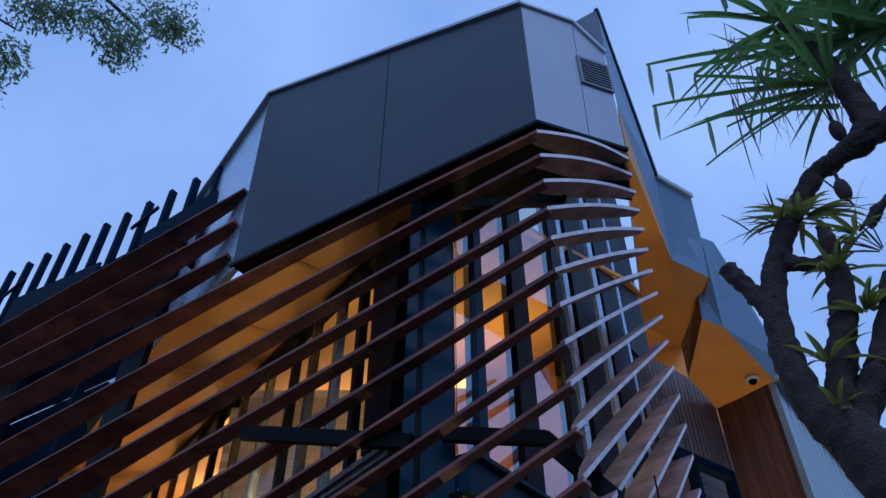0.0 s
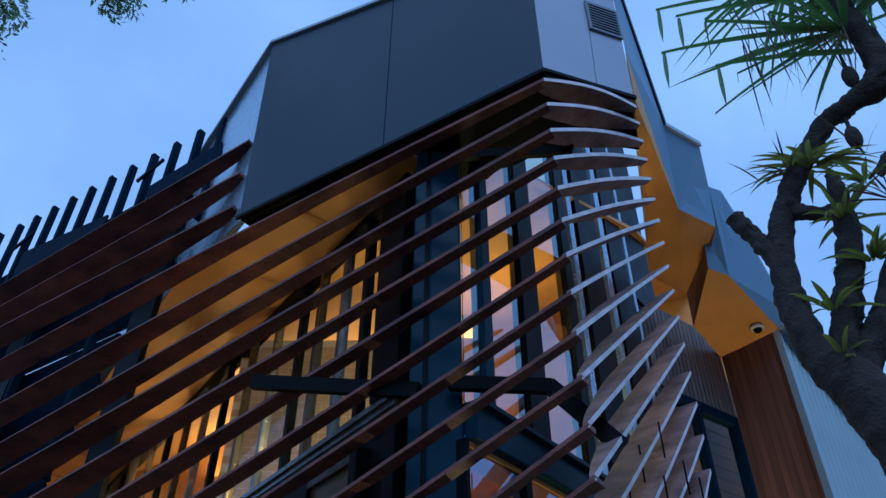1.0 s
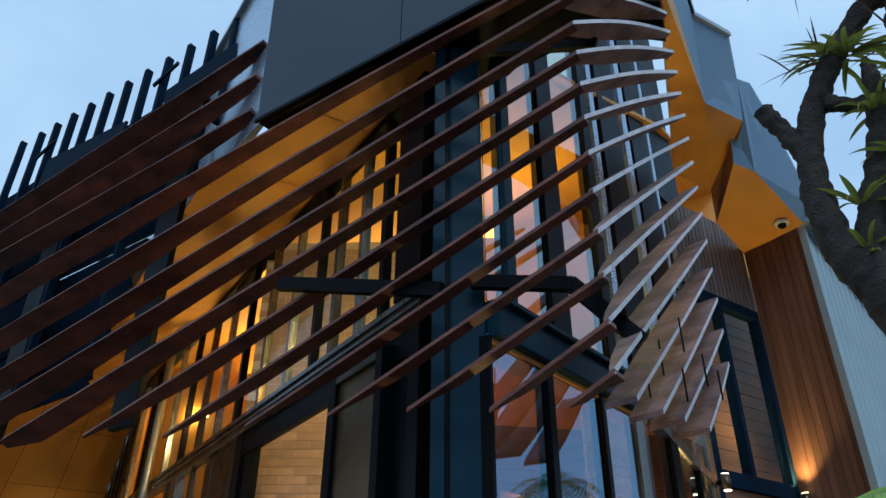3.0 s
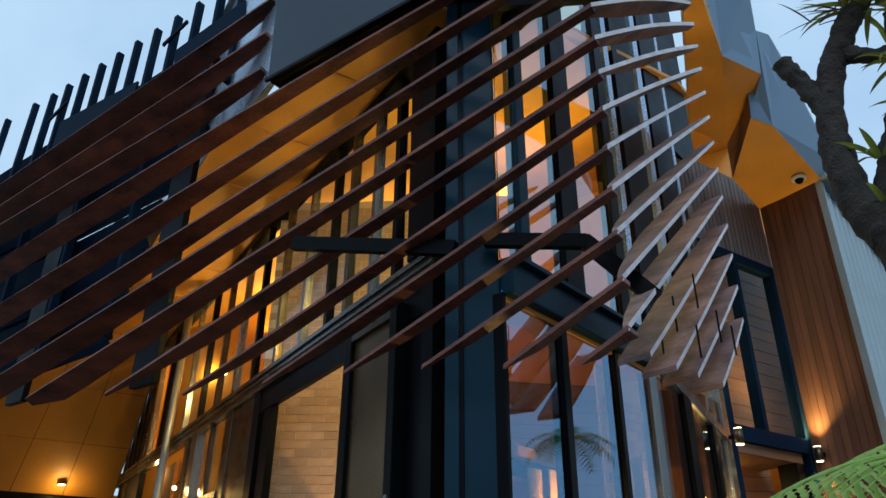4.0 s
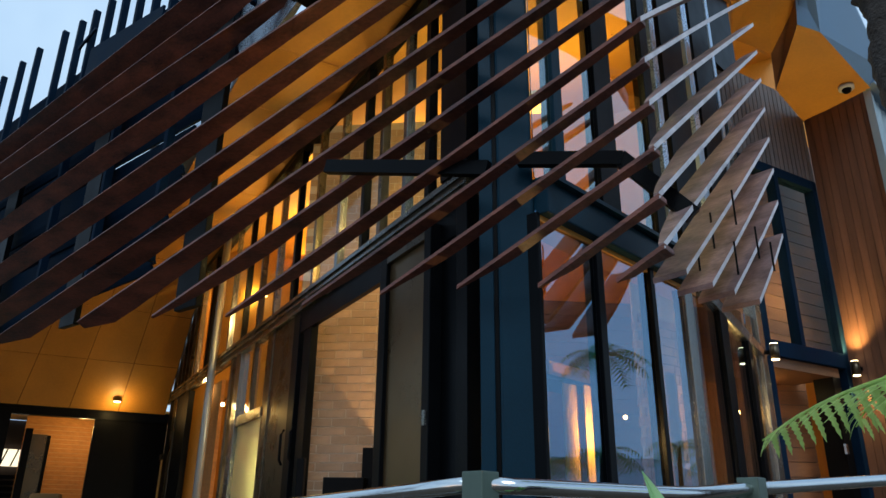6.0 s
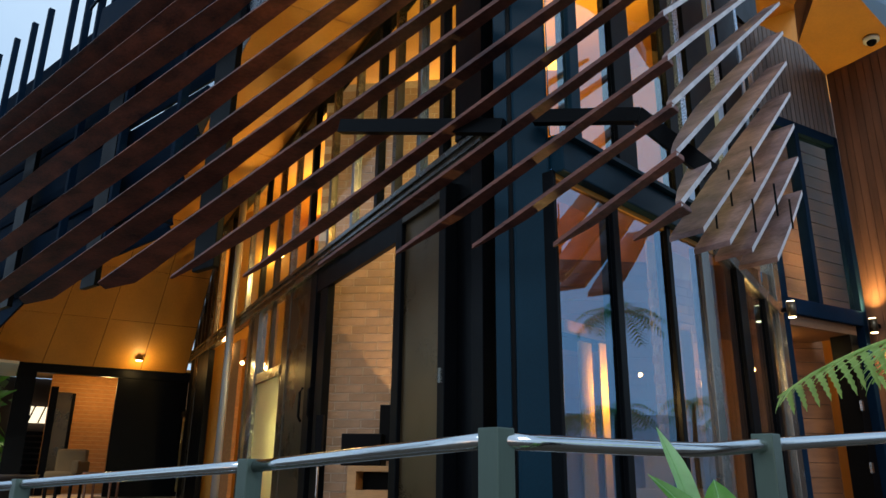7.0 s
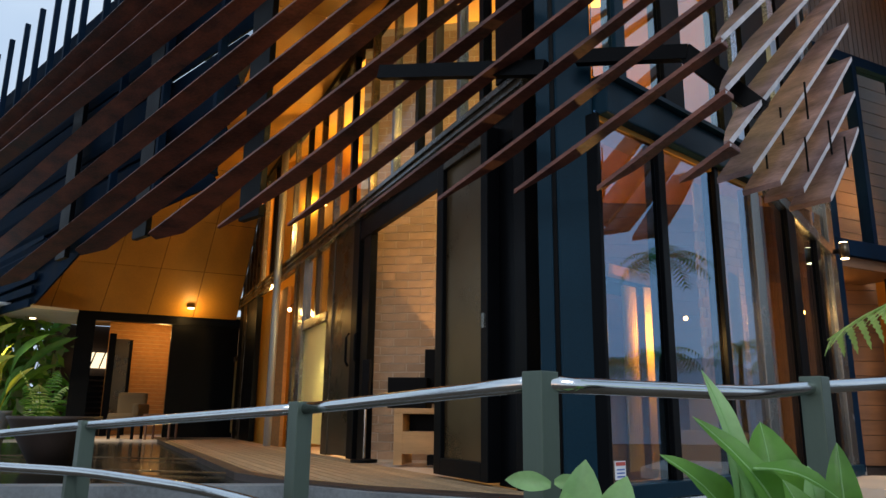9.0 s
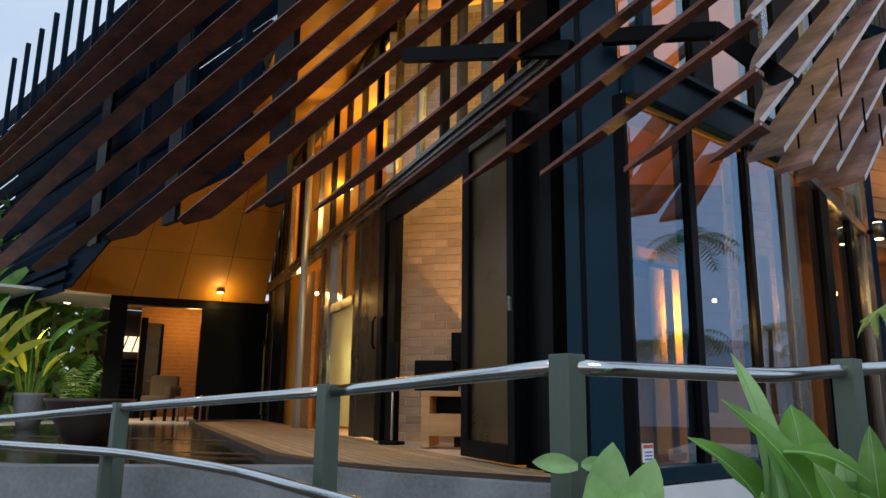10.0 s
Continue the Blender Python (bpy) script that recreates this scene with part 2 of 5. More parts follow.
K, DL = frame_of((0.71, 3.5), -58)
NL = Vector((-DL.y, DL.x, 0)) * -1
if NL.y > 0:
    NL = -NL
_, DR = frame_of((0.71, 3.5), 69.5)
NR = Vector((DR.y, -DR.x, 0))
C1, D1 = Vector((0, 4.06, 0)), Vector((-0.585, 0.811, 0))
N1 = Vector((-0.811, -0.585, 0))
C2, D2 = Vector((0, 4.12, 0)), Vector((0.60, 0.80, 0))
N2 = Vector((0.80, -0.60, 0))
C3, D3 = Vector((2.3, 7.25, 0)), Vector((0.79, 0.613, 0))
N3 = Vector((0.613, -0.79, 0))
C4, D4 = Vector((3.45, 8.14, 0)), Vector((0.55, -0.835, 0))
N4 = Vector((-0.835, -0.55, 0))


def at(c, d, n):
    return lambda s, z, o=0.0: c + d * s + n * o + Vector((0, 0, z))


PL, PR, P1, P2, P3, P4 = at(K, DL, NL), at(K, DR, NR), at(C1, D1, N1), at(C2, D2, N2), at(C3, D3, N3), at(C4, D4, N4)


def wallbox(P, s0, s1, z0, z1, o0, o1):
    """A box in the frame of a wall: along, up and out of it."""
    bm = bmesh.new()
    vs = [bm.verts.new(P(s, z, o)) for s in (s0, s1) for o in (o0, o1) for z in (z0, z1)]
    for f in ((0, 1, 3, 2), (4, 6, 7, 5), (0, 4, 5, 1), (2, 3, 7, 6), (0, 2, 6, 4), (1, 5, 7, 3)):
        bm.faces.new([vs[i] for i in f])
    return bm


# ---- ground ----
bm = bmesh.new()
n = 40
grid = [[bm.verts.new((-300 + 600 * i / n, -300 + 600 * j / n, -0.95)) for j in range(n + 1)] for i in range(n + 1)]
for i in range(n):
    for j in range(n):
        bm.faces.new((grid[i][j], grid[i + 1][j], grid[i + 1][j + 1], grid[i][j + 1]))
tagged(part("ground", bm, M_SOIL), "dark garden soil under the plants", "ground", kind="structure")

# ---- louvre screen ----
def blade(front, out, widths, thick=0.03, drops=None):
    """A plank whose outer edge follows the points and which reaches inwards by the widths, turned down by the drops in degrees."""
    bm = bmesh.new()
    rings = []
    for p, w, dr in zip(front, widths, drops or [0.0] * len(front)):
        c, s = math.cos(radians(dr)), math.sin(radians(dr))
        a, b = Vector(p), Vector(p) - out * w * c - Vector((0, 0, w * s))
        up = (Vector((0, 0, c)) - out * s) * thick / 2
        rings.append([bm.verts.new(q) for q in (a - up, a + up, b + up, b - up)])
    for r, q in zip(rings, rings[1:]):
        for k in range(4):
            f = bm.faces.new((r[k], r[(k + 1) % 4], q[(k + 1) % 4], q[k]))
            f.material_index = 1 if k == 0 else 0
    bm.faces.new(rings[0][::-1])
    bm.faces.new(rings[-1])
    return bm


def board(pts, widths, out, mats, thick=0.035, parent=None, drops=None):
    return part("blade", blade(pts, out, widths, thick, drops), mats, parent)


screen = thing("louvre_screen", "fanned brown hardwood louvre blades, pale edges coloured as skylit", "louvre screen", kind="structure")
KZ = [4.76 - 0.2755 * i for i in range(12)]
# how far each blade reaches, where it ends, and how it bows
REACH = [(17.5, 2.92, -0.0048), (15.5, 2.6, -0.001), (11.4, 2.42, 0), (8.27, 2.46, 0), (6.23, 2.33, 0), (4.79, 2.15, 0),
         (3.66, 1.97, 0), (2.73, 1.90, 0), (1.95, 1.84, 0), (1.31, 1.76, 0), (0.74, 1.66, 0), (0.27, 1.60, 0)]
ROOT = [0.068] * 8 + [0.075, 0.085, 0.10, 0.13]  # how wide each blade is at the corner
for i, (s1, z1, bow) in enumerate(REACH):
    n = 16
    front, widths, drops = [], [], []
    for k in range(n + 1):
        q = s1 * k / n
        front.append(PL(q, KZ[i] + (z1 - KZ[i] - bow * s1 * s1) * k / n + bow * q * q))
        taper = 1.0 if i < 5 and k < n else min(1.0, 0.12 + 3.2 * (1 - k / n)) if i >= 5 else 0.45
        widths.append(max(min(0.23, 0.068 + 0.019 * q + 0.02 * max(0.0, q - 2.5)), ROOT[i] * (1 - k / n)) * taper)
        drops.append(min(36, 4.5 * q))
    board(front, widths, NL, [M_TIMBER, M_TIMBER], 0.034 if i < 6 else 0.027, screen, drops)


def away(p, k):
    """A point moved out from the standpoint by a factor."""
    e = Vector(EYE)
    return e + (Vector(p) - e) * k


# the lower blades swing back until they run along the corner glazing
for i in range(16):
    z1 = 4.77 - 0.194 * i
    st = 0.80 - 0.006 * i
    s0, z0 = (0.0, KZ[i]) if i < 12 else ((0.11, 1.60), (0.25, 1.545), (0.37, 1.515), (0.51, 1.48))[i - 12]
    k0 = 1.0 if i < 12 else (1.21, 1.257, 1.30, 1.375)[i - 12]
    k1 = float(np.interp(i, (0, 3, 6, 9, 15), (1.0, 1.13, 1.21, 1.47, 1.5)))
    n = 12
    turn = min(1.0, i / 8)
    out = (NR * (1 - turn) + N2 * turn).normalized()
    wide = max(0.125 + 0.075 * i / 15, 0.20 - 0.011 * i)
    sharp = 0.8 - 0.55 * i / 15
    front, widths, drops = [], [], []
    for k in range(n + 1):
        u = k / n
        grow = k0 + (k1 - k0) * u
        front.append(away(PR(s0 + (st - s0) * u, z0 + (z1 - z0) * u, (0.055 - 0.045 * i / 15) * math.sin(math.pi * u)), grow))
        widths.append(wide * grow * (1.0 - sharp * max(0, u - 0.3) ** 2 / 0.5))
        drops.append(3.0 * turn)
    if i < 12:
        for k in range(5):
            root = 0.11 if i < 5 else 0.03
            widths[k] = root + (widths[k] - root) * (k / 5) ** 0.7
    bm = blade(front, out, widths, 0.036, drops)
    part("blade", bm, [M_TIMBER_SKYLIT, M_EDGE], screen)
for z, sa, drop in ((5.06, 3.3, 0.03), (5.52, 3.32, 0.05), (5.97, 3.3, 0.055)):
    n = 10
    front = [PL(sa + (18.0 - sa) * k / n, z - drop * (18.0 - sa) * k / n) for k in range(n + 1)]
    board(front, [0.12] + [0.23] * n, NL, [M_TIMBER, M_TIMBER], 0.04, screen, [10.0] + [26.0] * n)
# thin stays that hold the free blades
for k, (sr, za, zb) in enumerate(((0.20, 1.62, 1.80), (0.30, 1.75, 1.95), (0.42, 1.62, 1.80), (0.45, 1.9, 2.1), (0.56, 1.72, 1.9), (0.64, 1.66, 1.82))):
    part("stay", tube([away(PR(sr, za, -0.02), 1.3), away(PR(sr, zb, -0.02), 1.3)], 0.007, 6), M_BLACK, screen, "thin black steel stay")
for s, z0, z1 in ((4.82, 2.3, 6.3), (7.25, 2.5, 6.3), (9.8, 2.6, 6.2)):
    part("hanger", wallbox(PL, s - 0.18, s + 0.18, z0, z1, -0.40, -0.33), M_BLACK, screen, "black steel hanger plate", bevel=0.006)
# boarding behind the blades
for j in range(-1, 8):
    za, zb = 6.30 - 0.43 * j, 6.15 - 0.47 * j
    sa = 4.75 if j < 3 else 5.25 + 0.16 * (j - 3)
    low = 0.412 / 3
    for k in range(3):
        gap = 0.07 if k == 2 else 0.03
        part("back_board", slab([PL(sa, za - low * k, -0.5), PL(19.0, zb - low * k, -0.5), PL(19.0, zb - low * (k + 1) + gap, -0.54), PL(sa, za - low * (k + 1) + gap, -0.54)], 0.03, -NL), M_NAVY, screen, "dark blue backing board")
# solid lining behind the boards, and the fan of boards at its foot
part("lining", slab([PL(6.4, 3.4, -0.62), PL(8.37, 2.77, -0.62), PL(9.85, 2.75, -0.62), PL(11.52, 2.16, -0.62), PL(15.53, 2.16, -0.62), PL(15.53, 6.2, -0.62), PL(8.6, 6.2, -0.62)], 0.03, -NL), M_NAVY, screen, "dark blue lining")
for k in range(7):
    f = k / 7
    part("back_board", beam(PL(15.53, 2.16 + 1.1 * f, -0.55), PL(11.52 - 0.4 * f, 2.16 + 1.5 * f, -0.55), 0.04, 0.13), M_NAVY, screen, "dark blue backing board")
FINS = [4.32 + 0.441 * i for i in range(11)] + [9.3, 10.23, 10.86, 11.6, 12.4, 13.2, 14.1, 15.0, 16.0]
for i, s in enumerate(FINS):
    part("fin", wallbox(PL, s - 0.034, s + 0.034, 2.9 + 0.02 * i if i in (3, 6, 9) else 5.6, float(np.interp(s, (4.3, 8.7, 10.0, 17.0), (7.24, 7.48, 7.66, 7.72))), -0.40, -0.31), M_NAVY, screen, "dark blue upright fin", bevel=0.004)
for s in (5.55, 8.3):
    part("cross_stay", beam(PL(s - 0.25, 7.0, -0.29), PL(s + 0.2, 6.85, -0.29), 0.03, 0.05), M_NAVY, screen)
part("edge_board", slab([PL(4.2, 6.72, -0.3), PL(5.45, 6.62, -0.3), PL(5.4, 6.2, -0.3), PL(4.1, 6.3, -0.3)], 0.03, -NL), M_NAVY, screen)
part("edge_board", slab([PL(6.2, 6.5, -0.3), PL(8.1, 6.68, -0.3), PL(8.15, 6.1, -0.3), PL(6.2, 6.1, -0.3)], 0.03, -NL), M_NAVY, screen)

# ---- upper clad box ----
box = thing("upper_clad_box", "dark grey composite panels over the louvres", "wall cladding", kind="structure")
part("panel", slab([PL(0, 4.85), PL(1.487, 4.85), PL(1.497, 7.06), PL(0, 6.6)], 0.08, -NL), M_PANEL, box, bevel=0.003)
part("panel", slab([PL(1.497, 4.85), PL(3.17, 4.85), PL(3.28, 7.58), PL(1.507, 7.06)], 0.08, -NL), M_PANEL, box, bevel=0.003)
part("panel", slab([PR(0.012, 4.87, -0.004), PR(0.47, 4.87, -0.004), PR(0.54, 6.59, -0.004), PR(0.012, 6.6, -0.004)], 0.07, -NR), M_PANEL_SKYLIT, box, bevel=0.003)
part("panel", slab([PR(0.476, 4.87, -0.004), PR(0.80, 4.87, -0.004), PR(0.83, 6.24, -0.004), PR(0.546, 6.585, -0.004)], 0.07, -NR), M_PANEL_SKYLIT, box, bevel=0.003)
part("soffit", slab([PL(0.02, 4.82, -0.02), PL(3.15, 4.82, -0.02), PL(3.1, 4.82, -0.9), PR(0.05, 4.82, -1.2), PR(0.12, 4.82, -0.5), PR(0.78, 4.82, -0.02)], 0.02, (0, 0, 1)), M_BLACK, box)
part("soffit", slab([PR(0.06, 5.06, -0.09), PR(0.76, 5.06, -0.09), PR(0.78, 5.06, -0.5), PR(0.3, 5.06, -1.2), PL(1.0, 5.06, -0.9)], 0.02, (0, 0, 1)), M_BLACK, box)
part("backing", slab([PR(0.87, 5.76, -0.7), PR(1.42, 5.90, -0.7), PR(1.40, 5.20, -0.7), PR(0.88, 5.10, -0.7)], 0.03, -NR), M_BLACK, box, "dark backing behind the upper blades")
part("drip_edge", beam(PL(-0.02, 4.838, 0.012), PL(3.18, 4.838, 0.012), 0.03, 0.035), M_BLACK, box)
part("drip_edge", beam(PR(-0.01, 4.85, 0.012), PR(0.80, 4.855, 0.012), 0.03, 0.035), M_BLACK, box)
part("coping", beam(PL(-0.01, 6.61, 0.01), PL(1.50, 7.075, 0.01), 0.05, 0.04), M_COPING, box, "pale metal coping")
part("coping", beam(PL(1.50, 7.075, 0.01), PL(3.29, 7.6, 0.01), 0.05, 0.04), M_COPING, box, "pale metal coping")
part("coping", beam(PR(0.0, 6.61, 0.0), PR(0.54, 6.61, 0.0), 0.05, 0.035), M_COPING, box, "pale metal coping")
part("coping", beam(PR(0.54, 6.61, 0.0), PR(0.84, 6.25, 0.0), 0.05, 0.035), M_COPING, box, "pale metal coping")
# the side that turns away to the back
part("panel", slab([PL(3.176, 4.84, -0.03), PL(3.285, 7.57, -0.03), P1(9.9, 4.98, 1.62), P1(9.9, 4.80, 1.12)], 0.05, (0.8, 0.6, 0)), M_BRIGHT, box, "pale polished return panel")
part("coping", beam(PL(3.285, 7.59), P1(9.9, 5.0, 1.63), 0.06, 0.06), M_COPING, box, "pale metal coping")
# vent
vent = part("vent_frame", wallbox(PR, 0.50, 0.82, 5.62, 6.02, 0.0, 0.02), M_GREYMETAL, box, "grey metal vent grille")
for k in range(9):
    part("slat", wallbox(PR, 0.525, 0.795, 5.652 + 0.039 * k, 5.664 + 0.039 * k, 0.021, 0.026), M_BLACK, vent)

# ---- column and arms ----
col = thing("steel_column", "dark teal steel corner column with bracket arms", "column", kind="structure")
CX = at(Vector((-0.089, 4.305, 0)), Vector((1, 0, 0)), Vector((0, -1, 0)))
part("shaft", wallbox(CX, -0.063, 0.173, -0.3, 5.2, -0.2, 0.0), M_STEEL, col, bevel=0.02)
part("flange", wallbox(CX, -0.178, -0.09, -0.3, 5.2, -0.2, 0.005), M_STEEL, col, bevel=0.008)
part("web", wallbox(CX, -0.095, -0.053, -0.3, 5.2, -0.2, -0.03), M_BLACK, col)
part("base_plate", wallbox(CX, -0.24, 0.24, -0.32, -0.28, -0.28, 0.08), M_STEEL, col)
part("arm", beam((-0.20, 4.24, 2.575), (-1.43, 4.75, 2.906), 0.06, 0.10), M_BLACK, col, "black steel bracket arm")
part("arm", beam((0.0, 4.22, 2.62), (0.63, 4.05, 2.505), 0.06, 0.09), M_BLACK, col, "black steel bracket arm")
part("arm", beam((0.61, 4.06, 2.52), (0.99, 3.99, 2.09), 0.05, 0.10), M_BLACK, col, "black steel bracket arm")
part("arm", beam((0.05, 4.08, 4.55), PR(0.3, 4.3, -0.2), 0.05, 0.08), M_BLACK, col, "black steel bracket arm")

# ---- west glazing: sliding doors below, clerestory above ----
w1 = thing("window_1", "dark framed sliding doors with clerestory glazing above", "window", kind="structure")
part("beam", wallbox(P1, 0.62, 12.0, 2.56, 2.70, -0.10, 0.015), M_BRONZE, w1, bevel=0.006)
part("rail", wallbox(P1, 0.62, 12.0, 2.54, 2.575, -0.05, 0.03), M_ANOD, w1, bevel=0.004)
part("rail", wallbox(P1, 0.62, 12.0, 2.635, 2.66, -0.05, 0.028), M_ANOD, w1, bevel=0.004)
part("rail", wallbox(P1, 0.62, 12.0, 2.70, 2.745, -0.08, 0.035), M_ANOD, w1, bevel=0.004)
part("head_rail", wallbox(P1, 0.62, 10.2, 4.66, 4.745, -0.1, 0.04), M_BLACK, w1)
for k, s in enumerate((1.2, 1.6, 2.09, 2.48, 3.09, 3.78, 4.47, 5.13, 5.85, 6.6, 7.4, 8.3, 8.9, 9.7)):
    part("mullion", wallbox(P1, s - 0.035, s + 0.035, 2.745, 4.66, -0.06, 0.02), (M_BLACK, M_ANOD, M_BRONZE)[k % 3], w1, bevel=0.004)
part("end_post", wallbox(P1, 0.55, 0.92, 2.745, 4.75, -0.15, 0.05), M_BLACK, w1)
for k, (s0, s1) in enumerate(((0.92, 1.165), (1.235, 1.565), (1.635, 2.055), (2.125, 2.445), (2.515, 3.055), (3.125, 3.745), (3.815, 4.435), (4.505, 5.095), (5.165, 5.815), (5.885, 6.565), (6.635, 7.365), (7.435, 8.265))):
    pane = part("pane", wallbox(P1, s0, s1, 2.745, 4.66, -0.03, -0.02), M_GLASS3, w1)
    pane.visible_shadow = False
# the last bays under the falling soffit
part("end_lining", wallbox(P1, 9.75, 12.2, 2.745, 4.6, -0.12, -0.08), M_PLY, w1, "warm plywood lining")
for s in (10.25, 10.6, 10.95, 11.3, 11.65):
    part("mullion", wallbox(P1, s - 0.03, s + 0.03, 2.745, 4.5, -0.08, 0.0), M_BRONZE, w1, bevel=0.004)
# lower frames
for s0, s1, z0, z1, o, m in ((0.58, 0.72, 0, 2.54, 0.03, M_BLACK), (0.74, 1.03, 0, 2.54, -0.02, M_BLACK), (3.78, 4.0, 0, 2.54, -0.02, M_BLACK), (4.1, 4.3, 0, 2.54, 0.0, M_BLACK),
                             (5.05, 5.3, 0, 2.54, 0.0, M_BRONZE), (6.45, 6.7, 0, 2.54, 0.02, M_ANOD), (6.95, 7.1, 0, 2.54, 0.0, M_BRONZE), 
                             (9.97, 10.95, 0, 2.54, 0.0, M_BLACK), (10.96, 11.3, 0, 2.54, 0.01, M_BRONZE), (11.31, 11.75, 0, 2.54, 0.0, M_BLACK)):
    part("stile", wallbox(P1, s0, s1, z0, z1, -0.1, o), m, w1, bevel=0.005)
part("head_panel", wallbox(P1, 0.62, 5.1, 2.31, 2.538, -0.06, -0.01), M_BLACK, w1)
# the open door leaf by the column
leaf = thing("sliding_door_leaf", "dark bronze sliding door leaf standing open", "door", kind="structure")
part("stile", wallbox(P1, 1.74, 1.86, 0.02, 2.46, -0.02, 0.08), M_BLACK, leaf, bevel=0.006)
part("stile", wallbox(P1, 1.0, 1.10, 0.02, 2.46, -0.02, 0.08), M_BLACK, leaf, bevel=0.006)
part("rail", wallbox(P1, 1.1, 1.74, 2.36, 2.46, -0.02, 0.08), M_BRONZE, leaf, bevel=0.006)
part("rail", wallbox(P1, 1.1, 1.74, 0.02, 0.14, -0.02, 0.08), M_BLACK, leaf, bevel=0.006)
part("leaf_panel", wallbox(P1, 1.1, 1.74, 0.14, 2.36, 0.0, 0.045), M_LEAFDOOR, leaf)
part("lock", wallbox(P1, 1.02, 1.06, 1.02, 1.12, 0.081, 0.095), M_ANOD, leaf, "small metal lock")
leaf2 = thing("sliding_door_leaf", "dark bronze sliding door leaf with black pull handle", "door", kind="structure")
part("leaf_panel", wallbox(P1, 4.3, 5.05, 0.02, 2.53, -0.05, -0.01), M_BRONZE, leaf2)
part("handle", tube([P1(3.88, 0.95, 0.05), P1(3.88, 1.0, 0.08), P1(3.88, 1.25, 0.08), P1(3.88, 1.3, 0.05)], 0.014, 8), M_BLACK, leaf2, "black pull handle")
part("handle", tube([P1(4.22, 0.95, 0.04), P1(4.22, 1.0, 0.07), P1(4.22, 1.25, 0.07), P1(4.22, 1.3, 0.04)], 0.014, 8), M_BLACK, leaf2, "black pull handle")
# window with a frosted lower pane
part("rail", wallbox(P1, 5.3, 6.45, 1.56, 1.68, -0.08, 0.01), M_BRONZE, w1, bevel=0.004)
part("mullion", wallbox(P1, 5.84, 5.92, 1.68, 2.54, -0.06, 0.0), M_BRONZE, w1)
part("frosted_pane", wallbox(P1, 5.3, 6.45, 0.1, 1.56, -0.05, -0.03), M_FROST, w1, "pale yellow frosted glass")
for s0, s1 in ((5.3, 5.84), (5.92, 6.45)):
    pane = part("pane", wallbox(P1, s0, s1, 1.68, 2.54, -0.05, -0.04), M_GLASS, w1)
    pane.visible_shadow = False
part("frosted_pane", wallbox(P1, 11.76, 12.2, 0.1, 1.5, -0.05, -0.03), M_FROST, w1, "pale yellow frosted glass")
part("rail", wallbox(P1, 11.76, 12.2, 1.5, 1.6, -0.06, 0.0), M_BRONZE, w1)
part("inner_lining", wallbox(P1, 5.2, 7.3, 1.62, 2.54, -0.46, -0.42), M_PLY, w1, "warm plywood lining behind the panes")
# rain pipe
pipe = thing("rain_pipe", "galvanised round downpipe beside the doors", "pipe", kind="structure")
part("pipe", tube([P1(7.75, 0.0, 0.12), P1(7.75, 2.4, 0.12), P1(7.7, 4.7, 0.12)], 0.055, 14), M_COPING, pipe, smooth=True)

# ---- corner glazing ----
w2 = thing("window_2", "tall dark framed corner glazing reflecting the sky", "window", kind="structure")
part("beam", wallbox(P2, 0.22, 2.45, 2.27, 2.50, -0.15, 0.05), M_STEEL, w2, bevel=0.012)
part("flashing", wallbox(P2, 0.22, 2.45, 2.50, 2.53, -0.15, 0.10), M_STEEL, w2)
part("beam", beam(P2(2.45, 2.36, -0.05), P2(3.8, 1.96, -0.05), 0.12, 0.10), M_ANOD, w2, bevel=0.012)
part("soffit_strip", wallbox(P2, 0.22, 2.45, 2.235, 2.27, -0.25, -0.02), M_PLY, w2)
for s0, s1, z1 in ((0.17, 0.205, 2.27), (0.85, 0.93, 2.27), (1.62, 1.68, 2.27), (2.19, 2.33, 2.35), (2.85, 3.0, 2.22), (3.42, 3.5, 2.05), (3.72, 3.86, 4.7)):
    part("mullion", wallbox(P2, s0, s1, 0, z1, -0.12, 0.0), M_ANOD if s0 in (2.19, 3.72) else M_BLACK, w2, bevel=0.006)
for s0, s1 in ((0.205, 0.85), (0.93, 1.62), (1.68, 2.19), (2.33, 2.85), (3.0, 3.42), (3.5, 3.72)):
    pane = part("pane", wallbox(P2, s0, s1, 0.06, 2.3, -0.04, -0.03), M_GLASS2, w2)
    pane.visible_shadow = False
part("sill", wallbox(P2, 0.2, 3.85, -0.02, 0.07, -0.1, 0.04), M_STEEL, w2, bevel=0.006)
for s0, s1, m in ((0.42, 0.53, M_STEEL), (1.0, 1.26, M_BLACK), (1.85, 2.0, M_BLACK), (2.08, 2.18, M_BRIGHT), (2.28, 2.75, M_BLACK), (2.86, 2.98, M_BRIGHT), (3.05, 3.5, M_BLACK), (3.55, 3.62, M_BRIGHT)):
    part("mullion", wallbox(P2, s0, s1, 2.53, 8.2 if s0 > 2.2 else 6.4, -0.12, 0.0), m, w2, bevel=0.006)
for s0, s1 in ((0.2, 0.42), (0.53, 1.0), (1.26, 1.85)):
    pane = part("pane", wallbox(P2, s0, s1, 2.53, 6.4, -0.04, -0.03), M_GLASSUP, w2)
    pane.visible_shadow = False
part("head_infill", wallbox(P2, 3.63, 4.3, 5.2, 8.2, -0.12, -0.01), M_BLACK, w2)
sign = thing("notice", "small white and red notice on the glass", "notice")
part("sheet", wallbox(P2, 0.215, 0.315, 0.10, 0.20, 0.0, 0.004), M_PAPER, sign)
part("bar", wallbox(P2, 0.22, 0.31, 0.175, 0.195, 0.0045, 0.006), M_RED, sign)
